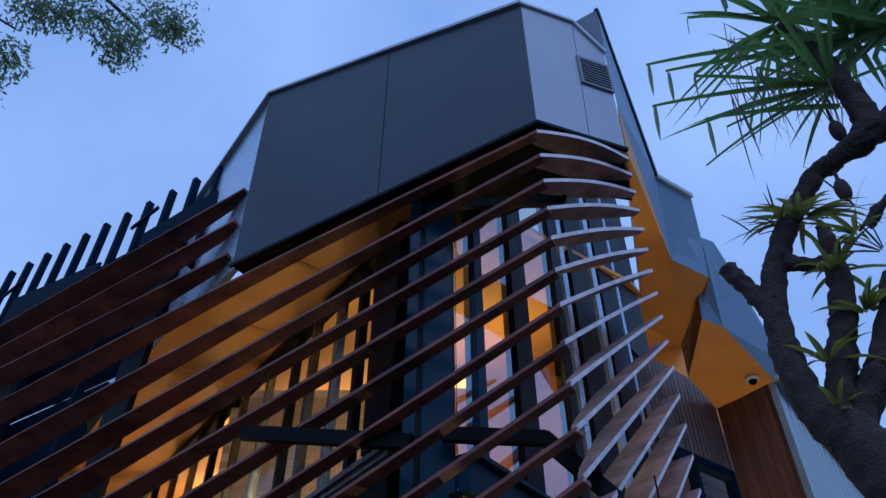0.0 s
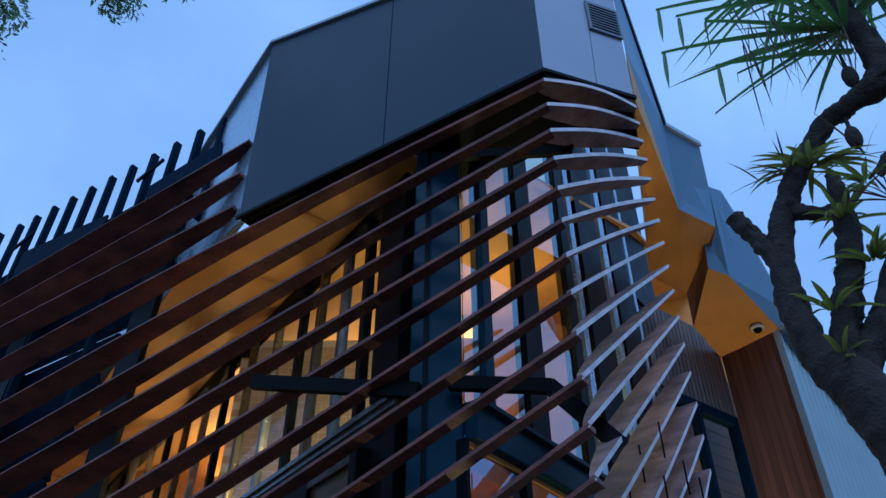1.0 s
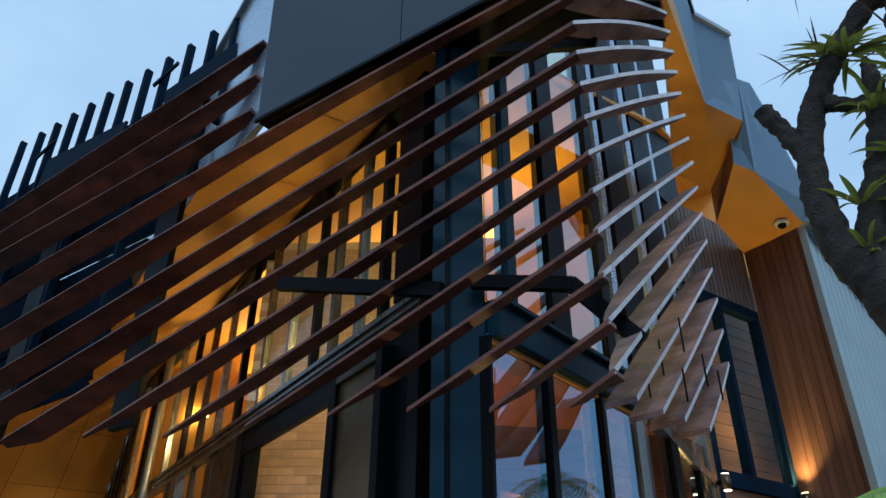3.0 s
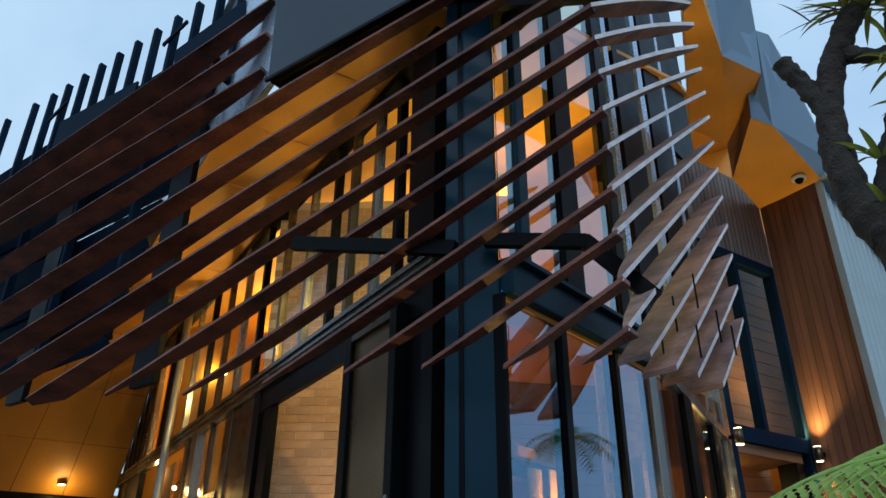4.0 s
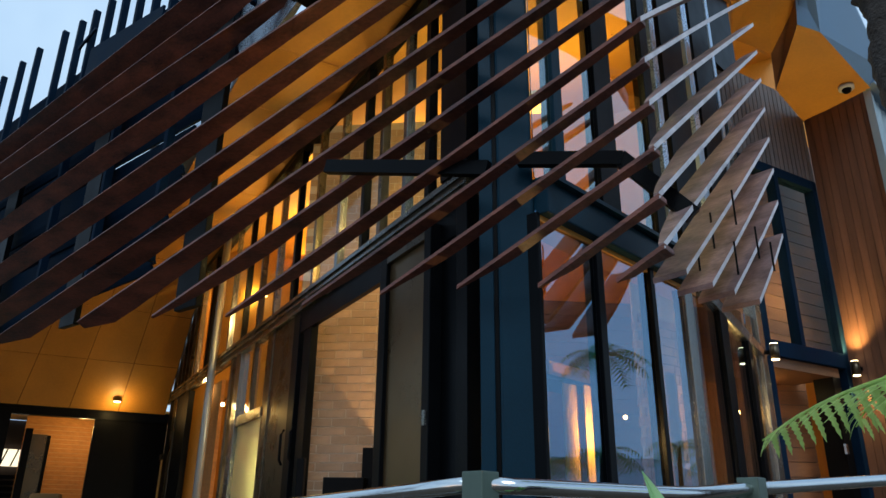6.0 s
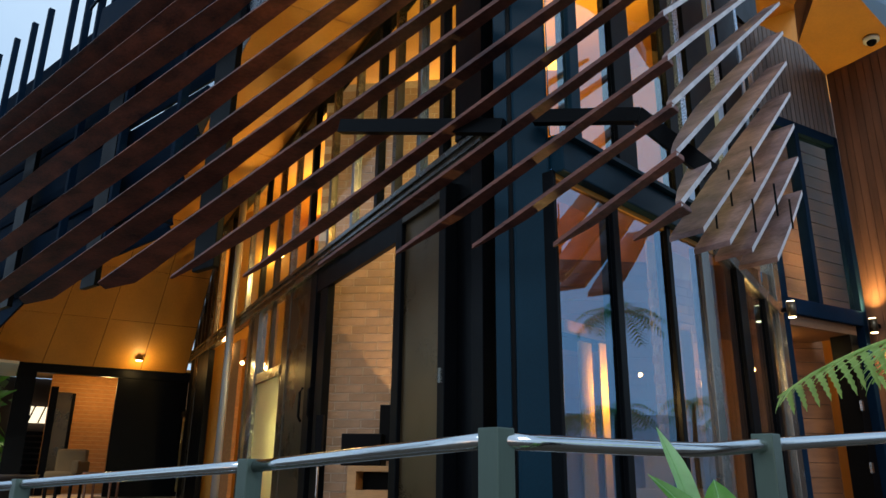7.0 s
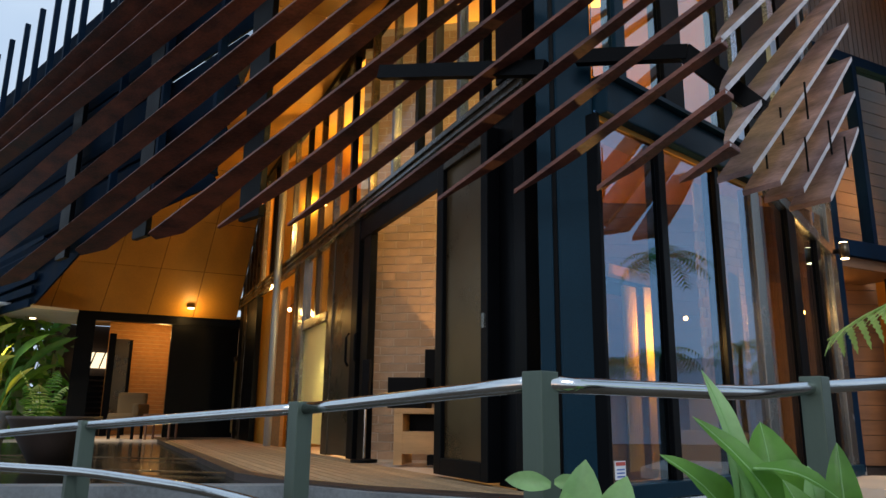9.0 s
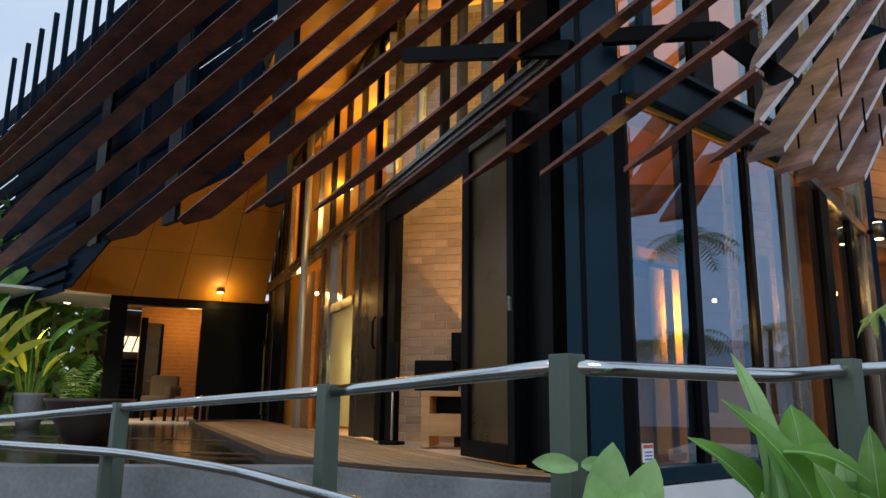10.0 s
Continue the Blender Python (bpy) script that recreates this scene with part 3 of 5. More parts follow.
for k in range(3):
    part("bar", wallbox(P2, 0.23, 0.302, 0.112 + 0.019 * k, 0.120 + 0.019 * k, 0.0045, 0.006), M_BLUE, sign)

# ---- inside the room ----
room = part("floor_inside", slab([(0.0, 4.25, -0.02), (-4.6, 10.5, -0.02), (-4.0, 11, -0.02), (3.2, 9.5, -0.02), (2.3, 7.3, -0.02)], -0.1, (0, 0, 1)), M_TILE)
tagged(room, "pale floor tiles inside the room", "floor", kind="structure")
ceil = part("ceiling", slab([(0.0, 4.3, 5.0), (-6.3, 12.9, 5.0), (-3.0, 13.5, 7.2), (4.4, 10.5, 7.2), (2.4, 7.2, 6.3)], 0.05, (0, 0, 1)), M_PLY)
tagged(ceil, "oiled plywood ceiling lit by warm lamps", "ceiling", kind="structure")
side = part("wall_room_north", slab([(-6.0, 12.4, -0.1), (4.4, 9.4, -0.1), (4.4, 9.4, 7.2), (-6.0, 12.4, 7.2)], 0.1, (0, 1, 0)), M_PLY)
tagged(side, "oiled plywood lined end wall of the room", "wall", kind="structure")

back = part("wall_room_west", wallbox(P1, 8.7, 11.0, -0.1, 2.55, -0.32, -0.26), M_BRICKFAR)
tagged(back, "warm lit brick wall behind the far doorway", "wall", kind="structure")
low = part("wall_room_low", slab([(-0.25, 7.75, -0.1), (3.1, 8.55, -0.1), (3.1, 8.55, 2.75), (-0.25, 7.75, 2.75)], 0.08, (0, 1, 0)), M_BROWNTRIM)
tagged(low, "brown boarded partition inside the corner room", "wall", kind="structure")
for k in range(18):
    part("board", slab([(-0.25, 7.74, 0.0 + 0.152 * k), (3.1, 8.54, 0.0 + 0.152 * k), (3.1, 8.54, 0.145 + 0.152 * k), (-0.25, 7.74, 0.145 + 0.152 * k)], 0.018, (0, -1, 0)), M_BOARD, low)
backup = part("wall_room_upper", wallbox(P1, 9.2, 13.2, 2.56, 5.0, -1.35, -1.2), M_PLY)
tagged(backup, "plywood lined wall behind the far clerestory", "wall", kind="structure")
lining = part("wall_lining", wallbox(P1, 11.0, 13.0, -0.1, 2.55, -0.34, -0.26), M_PLY)
tagged(lining, "plywood lining behind the last window", "wall", kind="structure")
# unseen lamps without fixtures, added to warm the far doorway and bays
lamp("hall_fill", P1(9.4, 2.47, -0.13), 3, size=0.02)
lamp("hall_fill", P1(9.3, 4.2, -0.7), 16, (1.0, 0.68, 0.2), 0.03)

# ---- eaves over the deck ----
eave = thing("eave_soffit", "oiled plywood eave soffit with dark joints", "soffit", kind="structure")
for k in range(8):
    s0, s1 = 0.35 + 1.18 * k, 0.35 + 1.18 * (k + 1) - 0.012
    o0, o1 = min(1.10, s0 * 0.40), min(1.10, s1 * 0.40)
    part("ply_sheet", slab([P1(s0, 4.75, 0.0), P1(s1, 4.75, 0.0), P1(s1, 4.75, o1), P1(s0, 4.75, o0)], 0.02, (0, 0, 1)), M_PLY, eave)
# the ply face that comes down over the far doors
hip = thing("hip_face", "sloping plywood face over the far doors", "soffit", kind="structure")
A, B, C, D = P1(9.75, 4.75, 0.02), P1(12.15, 2.36, 0.02), P1(9.75, 4.75, 2.6) + Vector((-0.6, -0.5, 0)), Vector((-10.6, 11.4, 2.36))
for i in range(5):
    for j in range(3):
        def q(u, v):
            return (A * (1 - u) + C * u) * (1 - v) + (B * (1 - u) + D * u) * v
        u0, u1, v0, v1 = i / 5 + 0.0012, (i + 1) / 5 - 0.0012, j / 3 + 0.0016, (j + 1) / 3 - 0.0016
        part("ply_sheet", slab([q(u0, v0), q(u1, v0), q(u1, v1), q(u0, v1)], 0.02, (0, 0.5, 0.85)), M_PLY, hip)
part("backing", slab([A, C, D, B], 0.02, Vector((0, 0.5, 0.85)) * 2), M_BLACK, hip)
# far doors
far = thing("window_3", "black framed far doors open on a brick room", "window", kind="structure")
PF = at(Vector((-9.46, 12.28, 0)), Vector((0.78, 0.626, 0)), Vector((0.626, -0.78, 0)))
part("head", wallbox(PF, -0.1, 3.0, 2.2, 2.4, -0.1, 0.05), M_BLACK, far)
part("stile", wallbox(PF, -0.1, 0.22, 0, 2.2, -0.1, 0.05), M_BLACK, far)
part("leaf_panel", wallbox(PF, 1.62, 2.95, 0, 2.2, -0.06, 0.03), M_BLACK, far)
part("stile", wallbox(PF, 0.55, 0.68, 0, 2.05, -1.0, -0.9), M_BLACK, far)
part("stile", wallbox(PF, 0.98, 1.06, 0, 2.0, -1.7, -1.6), M_BLACK, far)
part("leaf_panel", wallbox(PF, 0.68, 0.98, 0.1, 2.0, -1.5, -1.45), M_BRONZE, far)
farwall = part("wall_far_brick", slab([PF(0.6, 0, -2.2), PF(3.4, 0, -2.2), PF(3.4, 2.6, -2.2), PF(0.6, 2.6, -2.2)], 0.1, (0, 1, 0)), M_BRICKFAR)
tagged(farwall, "warm lit tan brick wall of the far room", "wall", kind="structure")
for j in range(26):
    part("joint", slab([PF(0.6, 0.09 * j, -2.19), PF(3.4, 0.09 * j, -2.19), PF(3.4, 0.09 * j + 0.012, -2.19), PF(0.6, 0.09 * j + 0.012, -2.19)], 0.004, (0, -1, 0)), M_OAK, farwall)
farceil = part("ceiling_far", slab([PF(-0.1, 2.42, -0.1), PF(3.4, 2.42, -0.1), PF(3.4, 2.42, -3), PF(-0.1, 2.42, -3)], 0.05, (0, 0, 1)), M_PLY)
tagged(farceil, "plywood ceiling of the far room", "ceiling", kind="structure")
# louvred screen seen through the far door
fl = thing("louvre_window", "dark louvre blades under a lit window in the far room", "window")
part("backing", wallbox(PF, -0.6, 1.1, -0.1, 2.42, -3.2, -3.1), M_BROWNTRIM, fl, "dark wall behind the louvres")
part("lit_pane", wallbox(PF, 0.02, 0.66, 1.45, 1.80, -3.0, -2.98), M_LITPANE, fl)
for k in range(8):
    part("slat", wallbox(PF, 0.0, 0.7, 0.35 + 0.12 * k, 0.43 + 0.12 * k, -2.95, -2.9), M_BLACK, fl)
for s in (0.1, 0.3, 0.5):
    part("strut", beam(PF(s, 1.45, -2.9), PF(s + 0.1, 1.80, -2.9), 0.03, 0.03), M_BLACK, fl)

# ---- right wing ----
w3 = thing("wall_south", "silvered vertical batten cladding over a louvred window", "wall", kind="structure")
part("backing", wallbox(P3, -0.4, 1.45, 4.16, 5.0, -0.2, -0.03), M_BLACK, w3)
for k in range(23):
    s = -0.38 + 0.0795 * k
    part("batten", wallbox(P3, s, s + 0.066, 4.17, 5.3 - max(0.0, s - 0.96) * 0.57, -0.03, 0.0), M_GREYCLAD, w3)
win = thing("window_4", "dark framed tall window before timber boards", "window", kind="structure")
for s0, s1, z0, z1 in ((0.0, 0.12, 2.1, 4.16), (0.62, 0.69, 2.14, 4.06), (1.34, 1.42, -0.1, 4.16), (0.0, 1.42, 4.06, 4.18), (0.0, 1.42, 1.98, 2.14), (0.0, 0.1, 0, 2.0)):
    part("frame", wallbox(P3, s0, s1, z0, z1, -0.1, 0.02), M_NAVY, win, bevel=0.006)
for s0, s1 in ((0.12, 0.62), (0.69, 1.34)):
    pane = part("pane", wallbox(P3, s0, s1, 2.14, 4.06, -0.05, -0.04), M_GLASS3, win)
    pane.visible_shadow = False
for k in range(20):
    part("board", wallbox(P3, 0.0, 2.6, 2.1 + 0.15 * k, 2.243 + 0.15 * k, -0.5, -0.44), M_BOARD, win)
door4 = thing("door_4", "open doorway with dark steel frame and timber lining", "door", kind="structure")
part("head", wallbox(P3, 0.1, 1.27, 1.88, 1.98, -0.6, -0.03), M_BOARD, door4)
part("jamb", wallbox(P3, 1.14, 1.27, 0.0, 1.88, -0.25, -0.03), M_BLACK, door4)
part("leaf_panel", wallbox(P3, 0.1, 1.2, 0.0, 1.88, -1.0, -0.95), M_BRICKFAR, door4)
for z in (0.5, 1.1, 1.6):
    part("hinge", wallbox(P3, 1.12, 1.15, z, z + 0.1, -0.03, -0.005), M_CHROME, door4)
w4 = thing("wall_east", "brown vertical timber cladding boards", "wall", kind="structure")
part("backing", wallbox(P4, 0.0, 0.8, -0.3, 5.03, -0.25, -0.03), M_BLACK, w4)
for k in range(9):
    part("board", wallbox(P4, 0.0 + 0.0895 * k, 0.0835 + 0.0895 * k, -0.3, 5.02, -0.03, 0.0), M_CLAD, w4)
# corrugated flank
P5 = at(Vector((3.9, 7.44, 0)), Vector((0.8, 0.6, 0)), Vector((0.6, -0.8, 0)))
bm = bmesh.new()
cols = []
for k in range(161):
    s = 4.0 * k / 160
    o = 0.012 * math.sin(k * math.pi / 2)
    cols.append((bm.verts.new(P5(s, -0.9, o)), bm.verts.new(P5(s, 4.98 - 0.77 * s, o))))
for u, v in zip(cols, cols[1:]):
    bm.faces.new((u[0], v[0], v[1], u[1]))
flank = tagged(part("wall_flank", bm, M_CORRU, smooth=True), "pale corrugated steel flank wall", "wall", kind="structure")
trim = part("trim", beam(P5(-0.05, 5.03, 0.05), P5(4.0, 1.93, 0.05), 0.12, 0.09), M_FASCIA)
tagged(trim, "grey-blue roof edge trim", "trim", kind="structure")
tagged(part("trim_corner", wallbox(P5, -0.03, 0.012, -0.9, 4.98, -0.05, 0.03), M_CORRU), "grey corner flashing", "trim", kind="structure")

# roof edge over the right wing
roof = thing("faceted_roof_edge", "faceted grey-blue roof edge with plywood soffits", "roof", kind="structure")
J = [Vector(v) for v in ((1.560, 3.985, 5.732), (1.55, 4.01, 5.12), (2.38, 7.01, 5.46), (2.79, 7.07, 5.28), (2.83, 5.96, 5.36), (2.27, 5.44, 5.16))]
part("ply_soffit", slab([J[0], J[1], J[2], J[5]], 0.03, (0, 0, 1)), M_PLY, roof)
part("ply_soffit", slab([J[5], J[2] + Vector((0.004, 0, 0)), J[3], J[4]], 0.03, (0, 0, 1)), M_PLY, roof)
for a, b in ((J[0].lerp(J[5], 0.34), J[1].lerp(J[2], 0.30)), (J[0].lerp(J[5], 0.68), J[1].lerp(J[2], 0.62))):
    part("joint", beam(Vector(a) - Vector((0, 0, 0.006)), Vector(b) - Vector((0, 0, 0.006)), 0.012, 0.004), M_BLACK, roof)
F = [Vector(v) for v in ((1.28, 3.89, 6.93), (1.86, 4.64, 8.49), (1.68, 4.28, 7.03), (2.14, 4.96, 5.85), (2.64, 5.39, 6.01), (2.83, 5.85, 5.84), (2.766, 6.16, 5.454), (2.79, 6.321, 5.086), (3.043, 6.434, 5.058), (3.893, 7.381, 4.969), (3.461, 8.177, 5.028), (2.942, 7.496, 5.081), (3.45, 6.66, 6.13))]
part("fascia_panel", slab([F[1], F[2], J[0], J[5], F[3]], 0.04, (0.5, 0.8, 0.2)), M_FASCIA, roof)
part("fascia_panel", slab([F[0], F[1], F[2]], 0.04, (0.5, 0.8, 0.2)), M_PANEL, roof)
part("fascia_panel", slab([F[3], F[4], F[5], J[4], J[5]], 0.04, (0.2, 0.9, 0.2)), M_FASCIA, roof)
part("fascia_panel", slab([F[5], Vector((3.1, 6.15, 6.05)), F[12], Vector((4.1, 7.4, 5.2)), F[9], F[8]], 0.04, (0.2, 0.9, 0.2)), M_FASCIA, roof)
part("fascia_panel", slab([J[4], F[5], F[8], F[7], F[6]], 0.04, (0.2, 0.9, 0.3)), M_FASCIA, roof)
part("ply_return", slab([J[4], F[6], F[7], F[11], J[3]], 0.03, (0.2, 0.9, 0.3)), M_BOARD, roof)
part("ply_soffit", slab([F[8], F[9], F[10], F[11], F[7]], 0.03, (0, 0, 1)), M_PLY, roof)
part("roof_trim", beam(F[3], F[4], 0.05, 0.05), M_COPING, roof)
part("roof_trim", beam(F[1], F[3], 0.05, 0.05), M_BLACK, roof)
# dome camera
dome = thing("dome_security_camera", "small white dome security camera under the soffit", "security camera")
bm = bmesh.new()
bmesh.ops.create_uvsphere(bm, u_segments=20, v_segments=12, radius=0.05, matrix=Matrix.Translation((3.63, 7.36, 4.95)))
part("dome", bm, M_BLACK, dome, smooth=True)
part("ring", tube([(3.63, 7.36, 4.952), (3.63, 7.36, 4.99)], 0.08, 20), M_WHITE, dome, "white mounting ring", smooth=True)

# ---- wall lights ----
def sconce(at_, out, watts):
    ob = thing("wall_sconce", "round metal wall light shining up and down", "wall light", "wall sconces")
    p = Vector(at_)
    body = part("body", tube([p - Vector((0, 0, 0.07)), p + Vector((0, 0, 0.07))], 0.042, 16), M_BRONZE, ob, smooth=True)
    part("bracket", beam(p, p - Vector(out) * 0.09, 0.04, 0.04), M_BLACK, ob)
    part("lens", tube([p - Vector((0, 0, 0.078)), p - Vector((0, 0, 0.072))], 0.034, 16), M_LAMP, body, "glowing lens")
    part("lens", tube([p + Vector((0, 0, 0.072)), p + Vector((0, 0, 0.078))], 0.034, 16), M_LAMP, body, "glowing lens")
    for d in (-1, 1):
        ob = new("sconce_lamp", bpy.data.lights.new("sconce_lamp", "SPOT"))
        ob.data.energy, ob.data.color, ob.data.shadow_soft_size = watts * (1.0 if d > 0 else 0.35), (1.0, 0.66, 0.22), 0.02
        ob.data.spot_size, ob.data.spot_blend = radians(110), 1.0
        eye = p + Vector((0, 0, 0.09 * d))
        ob.matrix_world = look(eye, eye + Vector((0, 0, d)) + Vector(out) * 0.22)


sconce(P2(3.72, 1.95, 0.12), N2, 16)
sconce(P4(0.12, 1.97, 0.10), N4, 80)
sconce((2.056, 7.112, 1.728), (-0.98, -0.18, 0), 5)


def downlight(at_, watts, r=0.045):
    ob = thing("downlight", "small round warm ceiling downlight", "lamp", "downlights")
    p = Vector(at_)
    rim = part("rim", tube([p - Vector((0, 0, 0.002)), p + Vector((0, 0, 0.012))], r + 0.008, 16), M_COPING, ob)
    part("lens", tube([p - Vector((0, 0, 0.012)), p - Vector((0, 0, 0.002))], r, 16), M_LAMP, rim, "glowing lens")
    lamp("downlight_lamp", p + Vector((0.06, -0.09, -0.14)), watts, size=0.05)


downlight((-7.735, 13.16, 2.515), 7.5, 0.06)
downlight((-9.3, 10.8, 2.02), 3)
# the third bulb and its lamp stand for a glint on the door frame
for p, watts in (((-1.569, 6.613, 3.232), 13), ((-3.625, 9.508, 3.441), 36), ((-4.09, 9.55, 1.89), 4)):
    ob = thing("spot_or_glint", "small bright spot light or frame glint by the glass", "lamp", "frame spots")
    bm = bmesh.new()
    bmesh.ops.create_uvsphere(bm, u_segments=12, v_segments=8, radius=0.028, matrix=Matrix.Translation(p))
    part("bulb", bm, M_LAMP, ob)
    part("stem", tube([Vector(p) + Vector((0, 0, 0.025)), Vector(p) + Vector((0.03, 0.04, 0.09))], 0.008, 6), M_BLACK, ob)
    lamp("spot_lamp", Vector(p) + Vector((0.04, -0.1, -0.06)), watts, (1.0, 0.62, 0.17), 0.03)
# the ceiling light high in the corner room
cl = thing("ceiling_light", "square warm ceiling light in the corner room", "ceiling light")
CL = at(Vector((0.21, 7.3, 0)), Vector((1, 0, 0)), Vector((0, -1, 0)))
part("frame", wallbox(CL, -0.2, 0.2, 4.93, 4.99, -0.2, 0.2), M_COPING, cl, bevel=0.006)
part("diffuser", wallbox(CL, -0.18, 0.18, 4.915, 4.928, -0.18, 0.18), M_AMBER, cl, "glowing diffuser")
# fill lamp added apart from this fixture, unseen behind the column
lamp("corner_fill", (-0.02, 6.2, 4.2), 34, (1.0, 0.80, 0.28), 0.14)
# warm light inside and under the eaves: unseen lamps added without fixtures
panel_lamp("room_ceiling_fill", (0.8, 7.6, 4.86), (0.8, 7.7, 7), 30, 1.2, (1.0, 0.78, 0.26))
panel_lamp("room_ceiling_fill", (-1.8, 9.6, 4.86), (-1.8, 9.7, 7), 60, 2.4)
panel_lamp("room_ceiling_fill", (-3.4, 11.5, 4.86), (-3.4, 11.5, 7), 40, 1.2)
lamp("room_fill", (-0.6, 6.2, 2.45), 7, size=0.12)
# an unseen uplight added on the floor behind the door leaf; its cone edge rakes the brick wall
up = new("floor_uplight", bpy.data.lights.new("floor_uplight", "SPOT"))
up.data.energy, up.data.color, up.data.shadow_soft_size = 165, (1.0, 0.64, 0.28), 0.02
up.data.spot_size, up.data.spot_blend = radians(80), 0.04
up.matrix_world = look((-0.75, 7.15, 0.2), (-0.75, 7.15, 3.0001), 0)
# more unseen lamps added to warm the rooms
lamp("room_fill", (-1.2, 9.4, 2.5), 26, size=0.12)
# this one also stands for a small bright spot in the corner glass
lamp("room_fill", P2(1.946, 1.212, -0.5), 2, size=0.016)
lamp("room_fill", P2(1.10, 1.0, -0.2), 15, size=0.012)
lamp("room_fill", (1.927, 7.1, 1.4), 9, size=0.03)
lamp("far_room_fill", PF(1.6, 2.1, -1.2), 26, size=0.1)
lamp("wing_fill", P3(0.9, 2.05, -0.28), 2.5, size=0.06)
lamp("wing_fill", P3(0.6, 1.75, -0.5), 1.6, size=0.03)
# added behind the frosted panes so that they look lit
lamp("pantry_fill", P1(5.9, 0.9, -0.7), 26, (1.0, 0.88, 0.5), 0.1)
lamp("pantry_fill", P1(11.5, 0.9, -0.7), 14, (1.0, 0.88, 0.5), 0.1)
# unseen spot added to brighten the garden plants
garden = new("garden_fill", bpy.data.lights.new("garden_fill", "SPOT"))
garden.data.energy, garden.data.color, garden.data.shadow_soft_size = 130, (1.0, 0.88, 0.6), 0.05
garden.data.spot_size, garden.data.spot_blend = radians(125), 0.6
garden.matrix_world = look((-9.25, 10.3, 2.0), (-9.3, 10.6, 0.0))

# ---- furniture in the room ----
spk = thing("tower_speaker", "slim black tower speaker on a round base", "speaker")
part("cabinet", beam((-2.14, 6.98, 0.5), (-2.14, 6.98, 0.98), 0.07, 0.07, (0, 1, 0)), M_BLACK, spk, bevel=0.006)
part("stand", tube([(-2.14, 6.98, 0.04), (-2.14, 6.98, 0.5)], 0.012, 8), M_CHROME, spk)
part("base", tube([(-2.14, 6.98, 0.0), (-2.14, 6.98, 0.03)], 0.13, 20), M_BLACK, spk)
cab = thing("media_cabinet", "light wood media cabinet with open shelf", "cabinet")
PC = at(Vector((-1.78, 6.72, 0)), Vector((1, 0.05, 0)), Vector((0, -1, 0)))
part("top", wallbox(PC, 0.0, 1.3, 0.46, 0.51, -0.4, 0.0), M_OAK, cab, bevel=0.004)
part("side", wallbox(PC, 0.0, 0.08, 0.0, 0.46, -0.4, 0.0), M_OAK, cab)
part("drawer_front", wallbox(PC, 0.08, 1.3, 0.10, 0.30, -0.02, -0.005), M_OAK, cab)
part("shelf_back", wallbox(PC, 0.08, 1.3, 0.30, 0.46, -0.3, -0.28), M_BLACK, cab)
part("plinth", wallbox(PC, 0.3, 1.3, 0.0, 0.09, -0.3, -0.06), M_BLACK, cab)
amp = thing("small_speaker", "small black box speaker on the cabinet", "speaker")
part("box", wallbox(PC, -0.1, 0.28, 0.512, 0.80, -0.35, -0.1), M_BLACK, amp, bevel=0.01)
tv = thing("television", "flat black television on the cabinet", "television")
part("screen", wallbox(PC, 0.22, 1.3, 0.56, 1.08, -0.3, -0.26), M_BLACK, tv, bevel=0.008)
part("foot", wallbox(PC, 0.6, 0.9, 0.512, 0.56, -0.34, -0.2), M_BLACK, tv)
# curtains behind the corner glazing
for s, wd, z0, z1 in ((0.87, 0.15, 0.1, 1.32), (1.13, 0.14, 0.1, 1.34), (2.36, 0.20, 0.3, 1.62)):
    cu = thing("curtain", "long straw-coloured curtain hanging in folds", "curtain", "corner curtains")
    bm = bmesh.new()
    rows_ = []
    for k in range(25):
        q = s + wd * k / 24
        o = -0.35 + 0.02 * math.sin(k * 1.6)
        rows_.append((bm.verts.new(P2(q, z0, o)), bm.verts.new(P2(q, z1, o))))
    for u, v in zip(rows_, rows_[1:]):
        bm.faces.new((u[0], v[0], v[1], u[1]))
    part("cloth", bm, M_CURTAIN, cu, smooth=True)
shelf = thing("wall_shelf", "orange-lit timber shelf box behind the glass", "shelf")
part("box", wallbox(P2, 0.9, 1.52, 1.40, 1.50, -0.75, -0.48), M_PLY, shelf, bevel=0.004)
part("lip", wallbox(P2, 0.84, 1.56, 1.365, 1.395, -0.77, -0.46), M_BLACK, shelf, "dark shelf edge")
sofa = thing("covered_chest", "chest under a tan cloth behind the glass", "chest")
part("cover", wallbox(P2, 0.80, 1.34, 0.03, 0.62, -0.95, -0.42), M_CLOTH, sofa, bevel=0.04)
seat = thing("grey_armchair", "pale grey armchair behind the glass", "armchair")
part("backrest", wallbox(P2, 2.4, 2.75, 0.1, 0.72, -0.8, -0.35), M_GREYCLOTH, seat, bevel=0.06)
part("seat", wallbox(P2, 2.35, 2.9, 0.05, 0.35, -0.9, -0.25), M_GREYCLOTH, seat, bevel=0.05)
# chairs and table by the far doors
ach = thing("armchair", "olive-brown upholstered armchair on dark legs", "armchair")
PA = at(Vector((-8.35, 11.75, 0)), Vector((1, 0.2, 0)), Vector((0.2, -1, 0)))
part("seat", wallbox(PA, 0.0, 0.5, 0.28, 0.45, -0.5, 0.0), M_CHAIR, ach, bevel=0.05)
part("backrest", wallbox(PA, 0.0, 0.5, 0.40, 0.82, -0.5, -0.36), M_CHAIR, ach, bevel=0.05)
part("arm_rest", wallbox(PA, 0.42, 0.54, 0.4, 0.62, -0.5, 0.0), M_CHAIR, ach, bevel=0.04)
